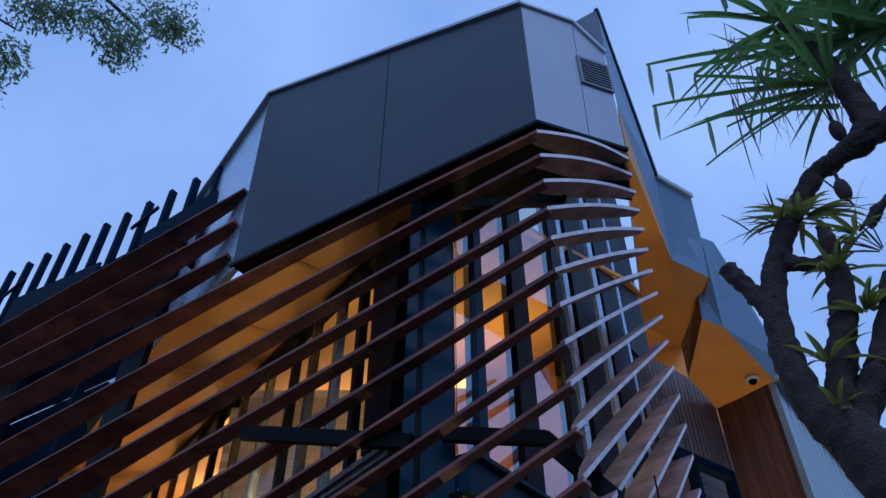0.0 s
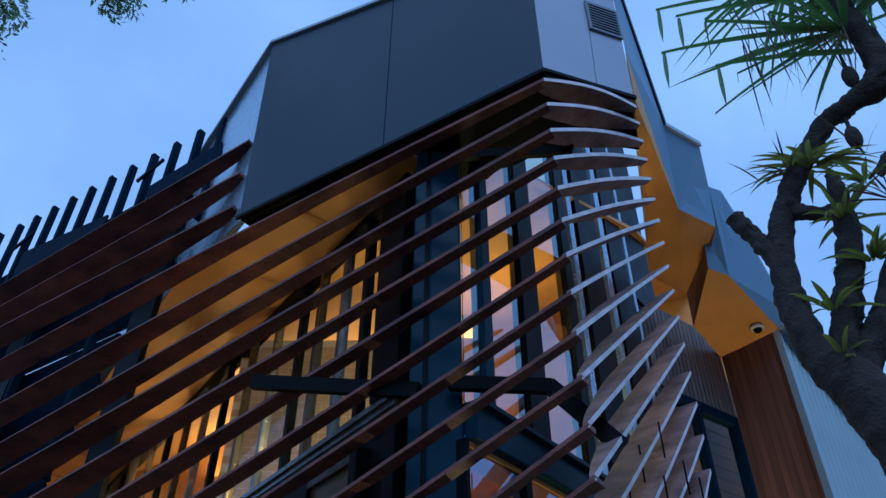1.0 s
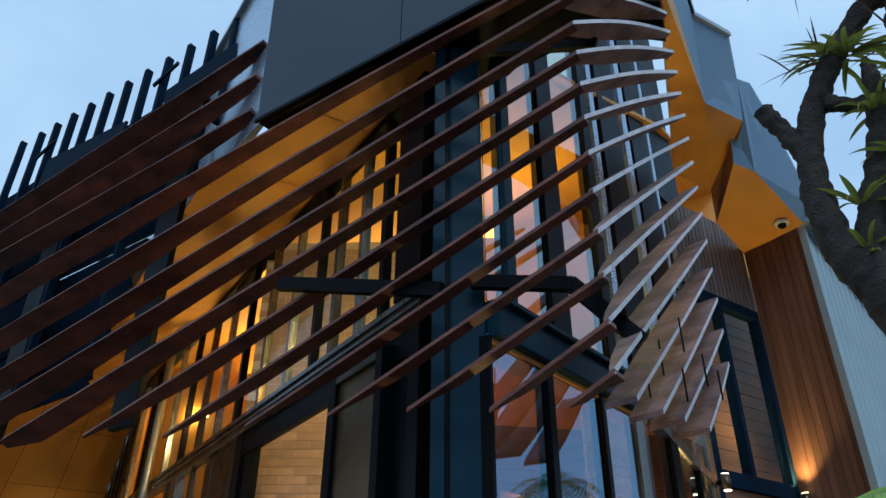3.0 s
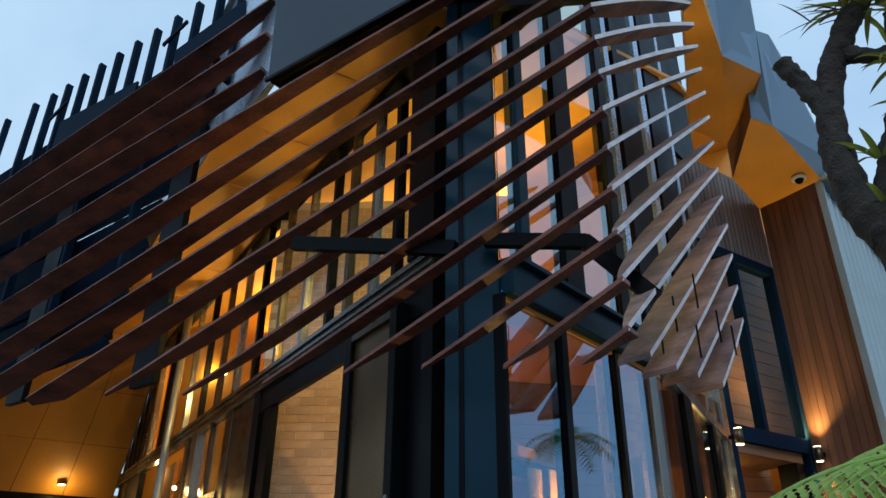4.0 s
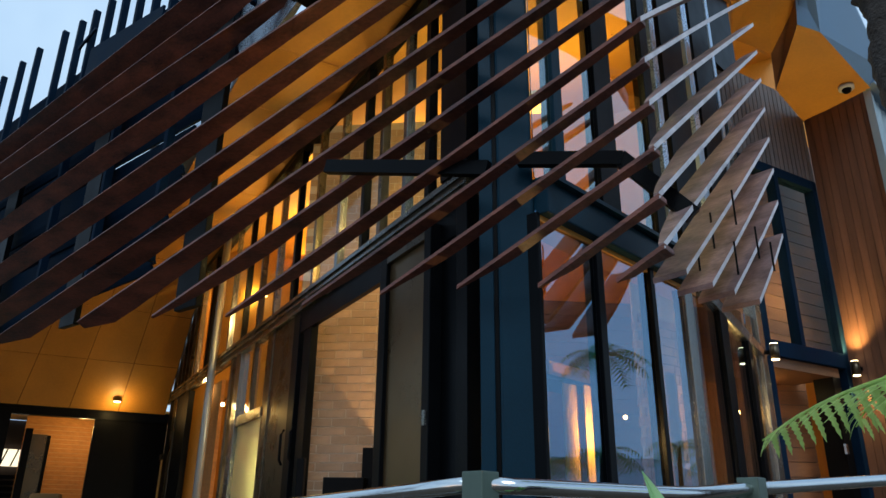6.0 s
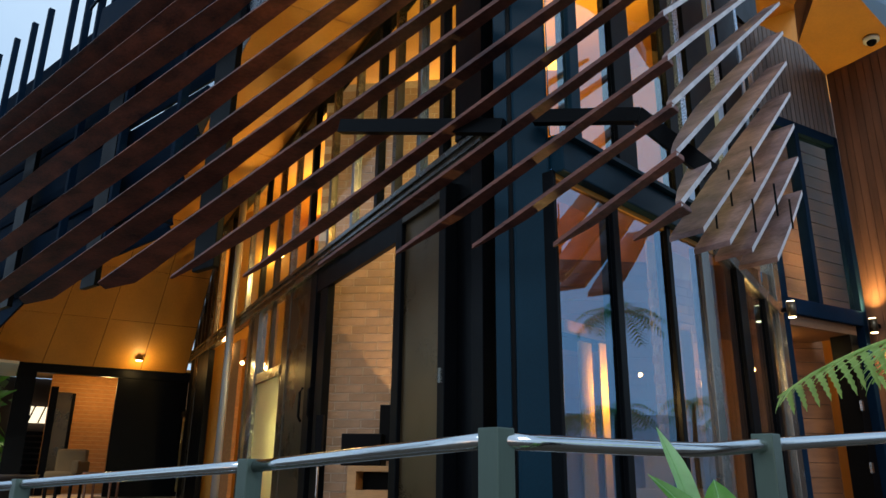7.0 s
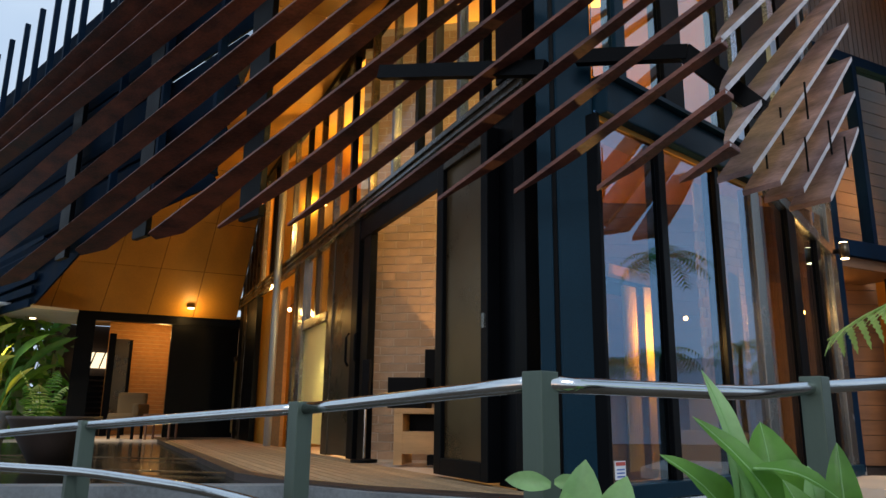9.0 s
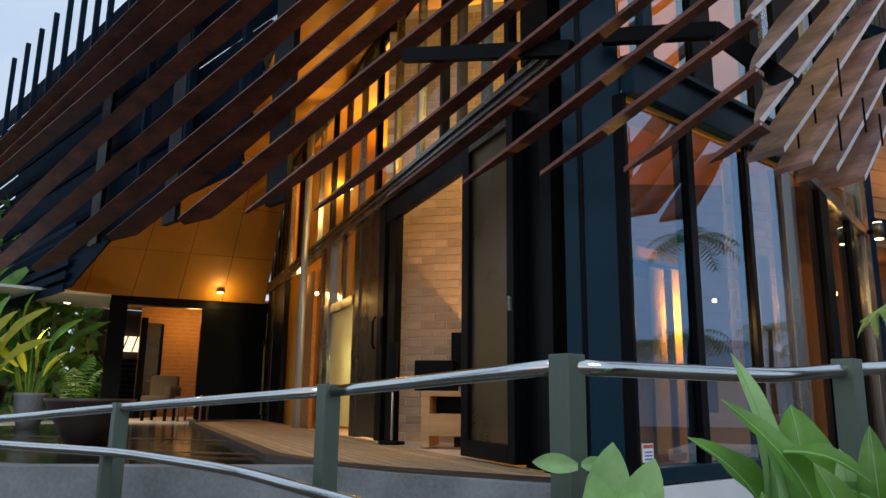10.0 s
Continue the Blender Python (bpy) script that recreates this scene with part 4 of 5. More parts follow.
for s in (0.05, 0.45):
    for o in (-0.45, -0.05):
        part("leg", beam(PA(s, 0, o), PA(s, 0.3, o), 0.04, 0.04, (0, 1, 0)), M_BLACK, ach)
tb = thing("side_table", "low dark wooden side table", "table")
part("tabletop", wallbox(PA, 0.65, 1.15, 0.40, 0.44, -0.4, 0.05), M_CLAD, tb)
for s in (0.7, 1.1):
    for o in (-0.35, 0.0):
        part("leg", beam(PA(s, 0, o), PA(s, 0.4, o), 0.03, 0.03, (0, 1, 0)), M_CLAD, tb)

# ---- deck, pond, plinth ----
deckbase = part("deck_frame", slab([(-0.30, 4.02, -0.05), (-1.33, 4.40, -0.05), (-1.8, 4.68, -0.05), (-2.55, 5.3, -0.05), (-8.15, 13.45, -0.05), (-7.2, 14.1, -0.05), (0.0, 4.2, -0.05)], -0.12, (0, 0, 1)), M_BLACK)
tagged(deckbase, "dark frame under the deck boards", "deck", kind="structure")
pondwall = part("pond_wall", slab([(-0.30, 4.03, 0), (-1.33, 4.41, 0), (-1.8, 4.69, 0), (-3.6, 4.05, 0), (-6.5, 4.2, 0), (-6.5, 4.0, 0), (-3.6, 3.85, 0), (-1.75, 4.5, 0), (-1.3, 4.25, 0), (-0.25, 3.9, 0)], -1.0, (0, 0, 1)), M_CONC)
tagged(pondwall, "grey rendered garden wall below the deck", "wall", kind="structure")
edge = part("deck_edge", slab([P1(0.02, 0.012, 0.16), P1(0.95, 0.012, 0.90), P1(1.48, 0.012, 1.16), P1(2.48, 0.012, 1.42), P1(12.3, 0.012, 1.42), P1(12.3, 0.012, 1.29), P1(2.56, 0.012, 1.29), P1(1.72, 0.012, 1.08), P1(1.22, 0.012, 0.84), P1(0.28, 0.012, 0.14)], -0.07, (0, 0, 1)), M_BROWNTRIM)
tagged(edge, "dark timber edge board of the deck", "trim", kind="structure")
pond = part("water", slab([(-1.85, 4.72, -0.04), (-2.6, 5.35, -0.04), (-7.2, 12.0, -0.04), (-9.2, 12.2, -0.04), (-9.5, 6.0, -0.04), (-6.5, 4.2, -0.04), (-3.6, 4.06, -0.04)], -0.05, (0, 0, 1)), M_WATER)
tagged(pond, "still dark pond water beside the deck", "water", kind="structure")
for k in range(2):
    y = 5.6 + 1.6 * k
    x = -2.7 - 1.1 * k
    t_ = part("trim_pond", beam((x, y, -0.02), (x - 3.0, y - 0.15, -0.02), 0.02, 0.012), M_BRONZE)
    tagged(t_, "thin metal strip at the pond", "trim", kind="structure")
tagged(part("terrace", slab([(-9.5, 12.0, 0.0), (-7.2, 12.0, 0.0), (-6.9, 14.6, 0.0), (-9.8, 14.6, 0.0)], -0.1, (0, 0, 1)), M_TILE), "paved terrace before the far doors", "terrace", kind="structure")
plinth = part("plinth", slab([P2(-0.1, -0.03, 0.06), P2(3.9, -0.03, 0.06), P2(3.9, -0.03, -0.4), P2(-0.1, -0.03, -0.4)], -0.9, (0, 0, 1)), M_WHITE)
tagged(plinth, "pale plinth under the corner glazing", "plinth", kind="structure")
tagged(part("path_slab", slab([P2(2.2, -0.02, 0.07), P2(3.9, -0.02, 0.07), P4(0.9, -0.02, 0.05), (4.6, 6.4, -0.02), (3.2, 5.6, -0.02)], -0.1, (0, 0, 1)), M_TILE), "pale tiled threshold by the doorway", "path", kind="structure")

# ---- handrails ----
def rail_run(pts):
    out = []
    for a, b in zip(pts, pts[1:]):
        for k in range(6):
            out.append(Vector(a).lerp(Vector(b), k / 6))
    out.append(Vector(pts[-1]))
    for _ in range(2):
        out = [out[0]] + [(out[i - 1] + out[i] * 2 + out[i + 1]) / 4 for i in range(1, len(out) - 1)] + [out[-1]]
    return out


rail = thing("handrail", "polished steel tube handrail on square posts", "handrail", kind="structure")
for run in ([(-5.0, 4.1, 0.21), (-3.6, 3.75, 0.28), (-2.53, 3.41, 0.365), (-1.15, 2.83, 0.452)], [(-1.12, 2.82, 0.452), (-0.15, 2.055, 0.517)], [(-0.11, 2.05, 0.515), (0.47, 2.4, 0.505), (0.74, 2.65, 0.535), (1.6, 3.35, 0.61)]):
    part("tube", tube(rail_run(run), 0.023, 14), M_CHROME, rail, "polished steel tube", smooth=True)
for x, y, z in ((-2.53, 3.41, 0.39), (-1.14, 2.83, 0.48), (-0.13, 2.05, 0.55), (0.74, 2.65, 0.57), (1.75, 3.45, 0.64)):
    p_ = beam((x, y, -0.95), (x, y, z), 0.072, 0.072, (0.6, 0.8, 0))
    part("post", p_, M_POST, rail, "square brushed steel post", bevel=0.004)
rail2 = thing("handrail", "lower polished steel tube handrail along the ramp", "handrail", kind="structure")
part("tube", tube(rail_run([(-5.0, 3.9, 0.18), (-3.18, 3.33, 0.165), (-2.31, 3.14, 0.16), (-1.52, 2.82, 0.13), (-0.82, 2.36, 0.085), (-0.1, 1.9, 0.04)]), 0.022, 14), M_CHROME, rail2, smooth=True)
for x, y, z in ((-2.42, 3.19, 0.14), (-0.6, 2.23, 0.06)):
    part("post", beam((x, y, -0.95), (x, y, z), 0.05, 0.05, (0.6, 0.8, 0)), M_POST, rail2, bevel=0.003)

# ---- plants ----
def strap(bm, base, way, length, width, droop, fold=0.15, n=8, kink=None):
    """A long leaf that bends over; kink is where it snaps down."""
    p = Vector(base)
    d = Vector(way).normalized()
    side = d.cross(Vector((0, 0, 1)))
    if side.length < 0.1:
        side = Vector((1, 0, 0))
    side.normalize()
    prev = None
    for k in range(n + 1):
        t = k / n
        w = width * (0.55 + 1.3 * t - 1.85 * t * t + 0.02) if kink is None else width * (1.0 - 0.8 * max(0, t - 0.3))
        w = max(w, width * 0.04)
        up = side.cross(d).normalized()
        a = bm.verts.new(p - side * w / 2 + up * fold * w)
        m = bm.verts.new(p)
        b = bm.verts.new(p + side * w / 2 + up * fold * w)
        if prev:
            bm.faces.new((prev[0], prev[1], m, a))
            bm.faces.new((prev[1], prev[2], b, m))
        prev = (a, m, b)
        p = p + d * length / n
        d = (d + Vector((0, 0, -droop / n))).normalized()
        if kink is not None and abs(t - kink) < 0.5 / n:
            d = (d * 0.15 + Vector((0, 0, -1))).normalized()


def broad(bm, base, tip, width, sag=0.12, facing=(0, -1, 0.3), n=10, ripple=0.03):
    """A broad leaf from base to tip with a sunk midrib and slightly wavy edges."""
    a, b = Vector(base), Vector(tip)
    ax = (b - a).normalized()
    f = Vector(facing)
    f = (f - ax * f.dot(ax)).normalized()
    sd = ax.cross(f).normalized()
    prev = None
    ph = random.uniform(0, 6)
    for k in range(n + 1):
        t = k / n
        w = width * math.sin(math.pi * min(1, t * 0.93 + 0.07)) ** 0.75 if t < 1 else 0.002
        p = a.lerp(b, t) + f * sag * math.sin(math.pi * t) * (b - a).length
        row = []
        for c in (-1, -0.5, 0, 0.5, 1):
            row.append(bm.verts.new(p + sd * w / 2 * c + f * (0.22 * w * abs(c) + ripple * w * math.sin(t * 17 + ph + 2 * c) * abs(c))))
        if prev:
            for i in range(4):
                bm.faces.new((prev[i], prev[i + 1], row[i + 1], row[i]))
        prev = row


# broad-leaved plant by the rail
heli = thing("broad_leaved_plant", "fresh green broad-leaved plant beside the handrail", "plant")
for base, tip, wd, m, fc in (((0.31, 1.78, 0.16), (0.258, 1.78, 0.535), 0.062, 1, (0.5, -0.9, 0.1)), ((0.42, 1.68, 0.10), (0.225, 1.73, 0.43), 0.075, 0, (0.4, -0.8, 0.6)), ((0.33, 1.78, 0.12), (0.155, 1.79, 0.345), 0.10, 0, (0.2, -0.5, 0.9)),
                             ((0.40, 1.82, 0.16), (0.388, 1.84, 0.42), 0.13, 0, (0, -1, 0.2)), ((0.33, 1.66, 0.325), (0.475, 1.62, 0.275), 0.055, 0, (0, -0.5, 0.9)), ((0.505, 1.68, 0.14), (0.50, 1.68, 0.38), 0.07, 0, (-0.3, -1, 0.1)),
                             ((0.43, 1.62, 0.10), (0.37, 1.60, 0.31), 0.085, 0, (0.3, -1, 0.4)), ((0.56, 1.70, 0.10), (0.62, 1.66, 0.32), 0.08, 0, (-0.2, -1, 0.5)), ((0.30, 1.64, 0.10), (0.275, 1.62, 0.25), 0.07, 0, (0, -1, 0.4)),
                             ((0.48, 1.60, 0.08), (0.57, 1.55, 0.25), 0.07, 0, (0, -1, 0.7)), ((0.34, 1.72, 0.12), (0.30, 1.70, 0.37), 0.075, 1, (0.5, -1, 0.2)), ((0.42, 1.66, 0.26), (0.52, 1.64, 0.20), 0.06, 0, (0, -0.5, 1)),
                             ((0.45, 1.72, 0.18), (0.455, 1.74, 0.33), 0.06, 1, (0.2, -1, 0.1)), ((0.27, 1.70, 0.06), (0.22, 1.68, 0.22), 0.06, 0, (0, -1, 0.6))):
    bm = bmesh.new()
    broad(bm, base, tip, wd, 0.14, fc, 14, 0.05)
    lf = part("leaf", bm, M_LEAF if m == 0 else M_LEAFPALE, heli, smooth=True)
    mid = [Vector(base).lerp(Vector(tip), k / 8) + (Vector(fc) - (Vector(tip) - Vector(base)).normalized() * Vector(fc).dot((Vector(tip) - Vector(base)).normalized())).normalized() * (0.14 * math.sin(math.pi * k / 8) * (Vector(tip) - Vector(base)).length + 0.001) for k in range(9)]
    part("midrib", tube(mid, [0.0035 - 0.0003 * k for k in range(9)], 6), M_LEAFPALE, lf)
part("stem", tube([(0.36, 1.74, -0.95), (0.36, 1.73, 0.15)], [0.03, 0.015], 8), M_LEAFPALE, heli)
pale = thing("pale_leaved_plant", "pale green leafy plant in front of the column", "plant")
for base, tip, wd in (((-0.04, 1.90, 0.10), (-0.012, 1.90, 0.325), 0.11), ((0.02, 1.88, 0.10), (0.085, 1.88, 0.29), 0.10), ((-0.03, 1.88, 0.08), (-0.06, 1.86, 0.25), 0.10), ((-0.10, 1.93, 0.26), (-0.215, 1.93, 0.27), 0.05), ((-0.02, 1.86, 0.05), (0.05, 1.84, 0.22), 0.13), ((-0.09, 1.9, 0.27), (-0.02, 1.9, 0.265), 0.04)):
    bm = bmesh.new()
    broad(bm, base, tip, wd, 0.08)
    part("leaf", bm, M_LEAFPALE, pale, smooth=True)
part("stem", tube([(-0.02, 1.9, -0.95), (-0.01, 1.9, 0.12)], [0.02, 0.01], 8), M_LEAFPALE, pale)

# tree fern at the side
fern = thing("tree_fern", "bright green tree fern frond reaching over the path", "fern")
part("trunk", tube([(1.02, 1.55, -0.95), (1.0, 1.57, 0.2), (0.98, 1.6, 0.72)], [0.09, 0.08, 0.06], 12), M_BARK, fern)


def frond(start, end, rise, n=19):
    """A feather of leaflets, each toothed along both sides."""
    bm = bmesh.new()
    a, b = Vector(start), Vector(end)
    ax = (b - a).normalized()
    sd = ax.cross(Vector((0, 0, 1))).normalized()
    pts = [a.lerp(b, k / n) + Vector((0, 0, rise * 4 * k / n * (1 - k / n))) for k in range(n + 1)]
    for k in range(1, n):
        t = k / n
        ln = 0.24 * (1 - t) ** 0.6 * min(1, t * 5 + 0.3) * random.uniform(0.93, 1.05)
        for sg in (-1, 1):
            d = (sd * sg + ax * (0.5 + random.uniform(-0.06, 0.06)) + Vector((0, 0, -0.22 + random.uniform(-0.08, 0.08)))).normalized()
            side = (ax - d * ax.dot(d)).normalized()
            m = 14
            last = None
            for j in range(m + 1):
                u = j / m
                c = pts[k] + d * ln * u + Vector((0, 0, -0.05 * u * u))
                w = 0.0145 * (1 - u) ** 0.5 + 0.001
                rim = [bm.verts.new(c - side * w * (0.55 if j % 2 else 1.0)), bm.verts.new(c + Vector((0, 0, -0.002))), bm.verts.new(c + side * w * (0.55 if j % 2 else 1.0))]
                if last:
                    bm.faces.new((last[0], last[1], rim[1], rim[0]))
                    bm.faces.new((last[1], last[2], rim[2], rim[1]))
                last = rim
    return bm, pts


for st, en, rise in (((0.98, 1.58, 0.74), (0.66, 2.20, 0.645), 0.05), ((1.0, 1.6, 0.74), (0.98, 2.35, 0.70), 0.09), ((0.98, 1.58, 0.74), (1.45, 2.1, 0.72), 0.1), ((0.98, 1.56, 0.74), (1.3, 1.2, 0.7), 0.1)):
    bm, pts = frond(st, en, rise)
    fr = part("frond", bm, M_FERN, fern)
    part("frond_rib", tube(pts, [0.008 - 0.006 * k / len(pts) for k in range(len(pts))], 6), M_FERN, fr)

# pandanus by the corner
pan = thing("pandanus_tree", "pandanus tree with rough dark limbs and strap leaves", "tree")


def limb(name, pts, radii, sub=9):
    ps, rs = [], []
    for i in range(len(pts) - 1):
        for k in range(sub):
            t = k / sub
            ps.append(Vector(pts[i]).lerp(Vector(pts[i + 1]), t))
            rs.append(radii[i] * (1 - t) + radii[i + 1] * t)
    ps.append(Vector(pts[-1]))
    rs.append(radii[-1])
    for _ in range(2):
        ps = [ps[0]] + [(ps[i - 1] + ps[i] * 2 + ps[i + 1]) / 4 for i in range(1, len(ps) - 1)] + [ps[-1]]
    bm = tube(ps, [r * random.uniform(0.98, 1.025) for r in rs], 18)
    for v in bm.verts:
        v.co += Vector((noise.noise(v.co * 18), noise.noise(v.co * 18 + Vector((5, 0, 0))), noise.noise(v.co * 18 + Vector((0, 7, 0))))) * 0.016
        v.co += Vector((noise.noise(v.co * 45), noise.noise(v.co * 45 + Vector((3, 0, 0))), 0)) * 0.012
    return part(name, bm, M_BARK, pan, smooth=True)


limb("trunk", [(1.82, 2.64, -0.95), (1.82, 2.64, 1.1), (1.80, 2.65, 1.382), (1.76, 2.675, 1.6), (1.70, 2.71, 1.77), (1.66, 2.735, 1.88)], [0.17, 0.15, 0.145, 0.138, 0.122, 0.10])
limb("limb", [(1.66, 2.735, 1.80), (1.60, 2.77, 1.96), (1.567, 2.79, 2.2), (1.578, 2.784, 2.45), (1.616, 2.762, 2.66), (1.668, 2.731, 2.81), (1.744, 2.683, 2.96), (1.847, 2.613, 3.12), (1.944, 2.542, 3.235), (2.04, 2.466, 3.275), (2.128, 2.39, 3.30), (2.2, 2.33, 3.40)], [0.085, 0.08, 0.066, 0.06, 0.058, 0.056, 0.055, 0.052, 0.05, 0.056, 0.07, 0.07])
limb("limb", [(1.578, 2.784, 2.48), (1.535, 2.808, 2.63), (1.50, 2.826, 2.72), (1.462, 2.845, 2.83)], [0.055, 0.046, 0.042, 0.046])
limb("limb", [(2.184, 2.339, 3.30), (2.184, 2.339, 3.58), (2.168, 2.354, 3.854), (2.139, 2.38, 4.116), (2.094, 2.42, 4.456)], [0.075, 0.06, 0.055, 0.05, 0.045])
limb("limb", [(2.12, 2.39, 3.30), (2.22, 2.31, 3.33), (2.45, 2.15, 3.5)], [0.065, 0.065, 0.05])
limb("limb", [(1.665, 2.73, 1.86), (1.718, 2.70, 2.10), (1.785, 2.655, 2.306), (1.84, 2.617, 2.53), (1.865, 2.60, 2.72), (1.87, 2.597, 2.90)], [0.075, 0.062, 0.058, 0.055, 0.05, 0.03])
limb("limb", [(1.86, 2.60, 2.66), (1.782, 2.658, 2.713), (1.694, 2.715, 2.761)], [0.04, 0.036, 0.04])
limb("limb", [(1.66, 2.735, 1.80), (1.773, 2.664, 1.971), (1.88, 2.59, 2.147), (2.02, 2.48, 2.5)], [0.07, 0.062, 0.06, 0.055])
limb("limb", [(2.011, 2.489, 2.796), (2.06, 2.45, 2.86), (2.16, 2.36, 2.95)], [0.024, 0.026, 0.02])


def tuft(centre, count, length, width, lean, droop, mat, spread=1.0, kinked=0.0, name="leaf_tuft"):
    bm = bmesh.new()
    c = Vector(centre)
    for k in range(count):
        a = random.uniform(0, math.tau)
        e = random.uniform(-0.2, 0.9) * spread
        d = Vector((math.cos(a) * math.cos(e), math.sin(a) * math.cos(e), math.sin(e))) + Vector(lean)
        kk = random.uniform(0.45, 0.8) if random.random() < kinked else None
        strap(bm, c + d * 0.02, d, length * random.uniform(0.6, 1.1), width * random.uniform(0.7, 1.1), droop * random.uniform(0.5, 1.3), kink=kk)
    part(name, bm, mat, pan)


tuft((2.05, 2.38, 4.40), 34, 0.95, 0.04, (-0.25, 0.15, 0.1), 0.8, M_STRAP, 0.9, 0.45)
tuft((2.46, 2.12, 3.95), 40, 0.8, 0.045, (-0.1, 0.1, 0.3), 0.5, M_STRAP, 0.9, 0.3)
tuft((2.31, 2.25, 4.05), 58, 0.8, 0.045, (-0.05, 0.1, 0.35), 0.5, M_STRAP, 0.9, 0.25)
tuft((2.12, 2.36, 3.72), 18, 0.85, 0.036, (-0.55, 0.1, 0.05), 0.35, M_STRAP, 0.5, 0.4)
# long leaves that reach out over the path and snap down
bm = bmesh.new()
for base, tip in (((2.05, 2.36, 3.75), (1.16, 2.44, 3.66)), ((2.10, 2.36, 3.55), (1.41, 2.42, 3.50)), ((2.08, 2.36, 3.72), (1.35, 2.46, 3.20)), ((2.05, 2.40, 4.2), (1.20, 2.44, 4.05)), ((2.05, 2.40, 4.1), (1.28, 2.40, 3.92))):
    a, b = Vector(base), Vector(tip)
    strap(bm, a, (b - a) + Vector((0, 0, 0.10)), (b - a).length * 1.02, 0.04, 0.25, n=10, kink=2)
    if b.z > 3.3:
        strap(bm, b, (-0.1, 0, -1), 0.3, 0.03, 0.1, n=5)
part("leaf_tuft", bm, M_STRAP, pan)
for c, n, l in (((1.80, 2.60, 2.95), 16, 0.24), ((1.84, 2.60, 2.6), 14, 0.22), ((1.88, 2.58, 2.35), 14, 0.2), ((1.68, 2.68, 2.15), 12, 0.18), ((1.95, 2.5, 2.75), 12, 0.2), ((1.66, 2.70, 1.92), 8, 0.15), ((1.75, 2.66, 2.98), 10, 0.2)):
    tuft(c, int(n * 1.3), l * 1.2, 0.034, (-0.1, -0.35, 0.15), 1.3, M_EPI, 0.9, 0, "epiphyte")
for c, n, l in (((1.72, 2.68, 3.0), 10, 0.26), ((2.0, 2.45, 2.6), 12, 0.3), ((1.98, 2.46, 2.9), 10, 0.3), ((1.6, 2.72, 2.95), 4, 0.2)):
    tuft(c, n, l, 0.012, (-0.3, -0.2, 0.1), 0.5, M_DEAD, 1.0, 0, "dead_leaves")
bm = bmesh.new()
for k in range(70):
    c = Vector((random.uniform(1.6, 2.25), 2.36 + random.uniform(-0.1, 0.15), random.uniform(3.6, 4.3)))
    strap(bm, c, (random.uniform(-0.6, 0.3), random.uniform(-0.3, 0.3), -1), random.uniform(0.2, 0.6), 0.011, 0.3)
part("dead_leaves", bm, M_DEAD, pan)
# hanging seed pods
for x, y, z in ((1.995, 2.50, 3.06), (2.05, 2.40, 3.40)):
    bm = bmesh.new()
    bmesh.ops.create_uvsphere(bm, u_segments=12, v_segments=10, radius=0.05, matrix=Matrix.Translation((x, y, z)) @ Matrix.Diagonal((0.75, 0.75, 1.5, 1)))
    part("pod", bm, M_BARK, pan, "hanging brown seed pod", smooth=True)
    part("pod_stalk", tube([(x, y, z + 0.06), (x + 0.01, y, z + 0.22)], [0.012, 0.006], 6), M_BARK, pan)

# gum tree overhead at the left
gum = thing("gum_tree", "gum tree with small grey-green leaves overhead", "tree")
part("trunk", tube([(-9.0, 2.0, -0.95), (-8.6, 2.4, 4.0), (-7.6, 3.3, 8.0), (-6.6, 4.0, 10.0)], [0.3, 0.24, 0.16, 0.1], 14), M_BARK, gum, smooth=True)
part("limb", tube([(-6.6, 4.0, 10.0), (-5.3, 5.0, 10.3), (-4.3, 5.6, 9.6), (-4.25, 5.55, 9.0)], [0.07, 0.04, 0.022, 0.01], 8), M_BARK, gum)
part("limb", tube([(-7.6, 3.3, 8.0), (-6.0, 4.4, 8.6), (-5.2, 4.8, 8.3)], [0.06, 0.03, 0.012], 8), M_BARK, gum)
bm = bmesh.new()
for c, r, cnt in (((-4.36, 5.47, 8.90), (0.30, 0.30, 0.22), 420), ((-4.34, 5.5, 9.3), (0.28, 0.28, 0.3), 260), ((-3.92, 5.80, 9.95), (0.34, 0.32, 0.26), 480), ((-4.15, 5.65, 9.9), (0.3, 0.3, 0.3), 260),
                  ((-4.92, 4.98, 8.98), (0.38, 0.34, 0.20), 460), ((-5.15, 4.8, 8.75), (0.36, 0.3, 0.22), 320), ((-4.65, 5.25, 9.35), (0.4, 0.3, 0.24), 360), ((-5.1, 4.84, 7.75), (0.22, 0.25, 0.34), 300),
                  ((-5.05, 4.9, 7.2), (0.14, 0.16, 0.25), 60), ((-4.3, 5.7, 10.6), (0.7, 0.5, 0.4), 300), ((-5.3, 4.8, 9.5), (0.5, 0.4, 0.3), 300)):
    for k in range(cnt):
        u = Vector((random.gauss(0, 1), random.gauss(0, 1), random.gauss(0, 1)))
        u = u.normalized() * random.random() ** 0.6
        p = Vector(c) + Vector((u.x * r[0], u.y * r[1], u.z * r[2])) * 1.15
        d = Vector((random.uniform(-1, 1), random.uniform(-1, 1), random.uniform(-1.4, 0.2))).normalized()
        sd = d.cross(Vector((random.uniform(-1, 1), random.uniform(-1, 1), 0.3))).normalized()
        l, w = random.uniform(0.07, 0.13), random.uniform(0.013, 0.021)
        bm.faces.new([bm.verts.new(v) for v in (p, p + d * l * 0.4 + sd * w, p + d * l, p + d * l * 0.4 - sd * w)])
part("crown", bm, M_GUM, gum)

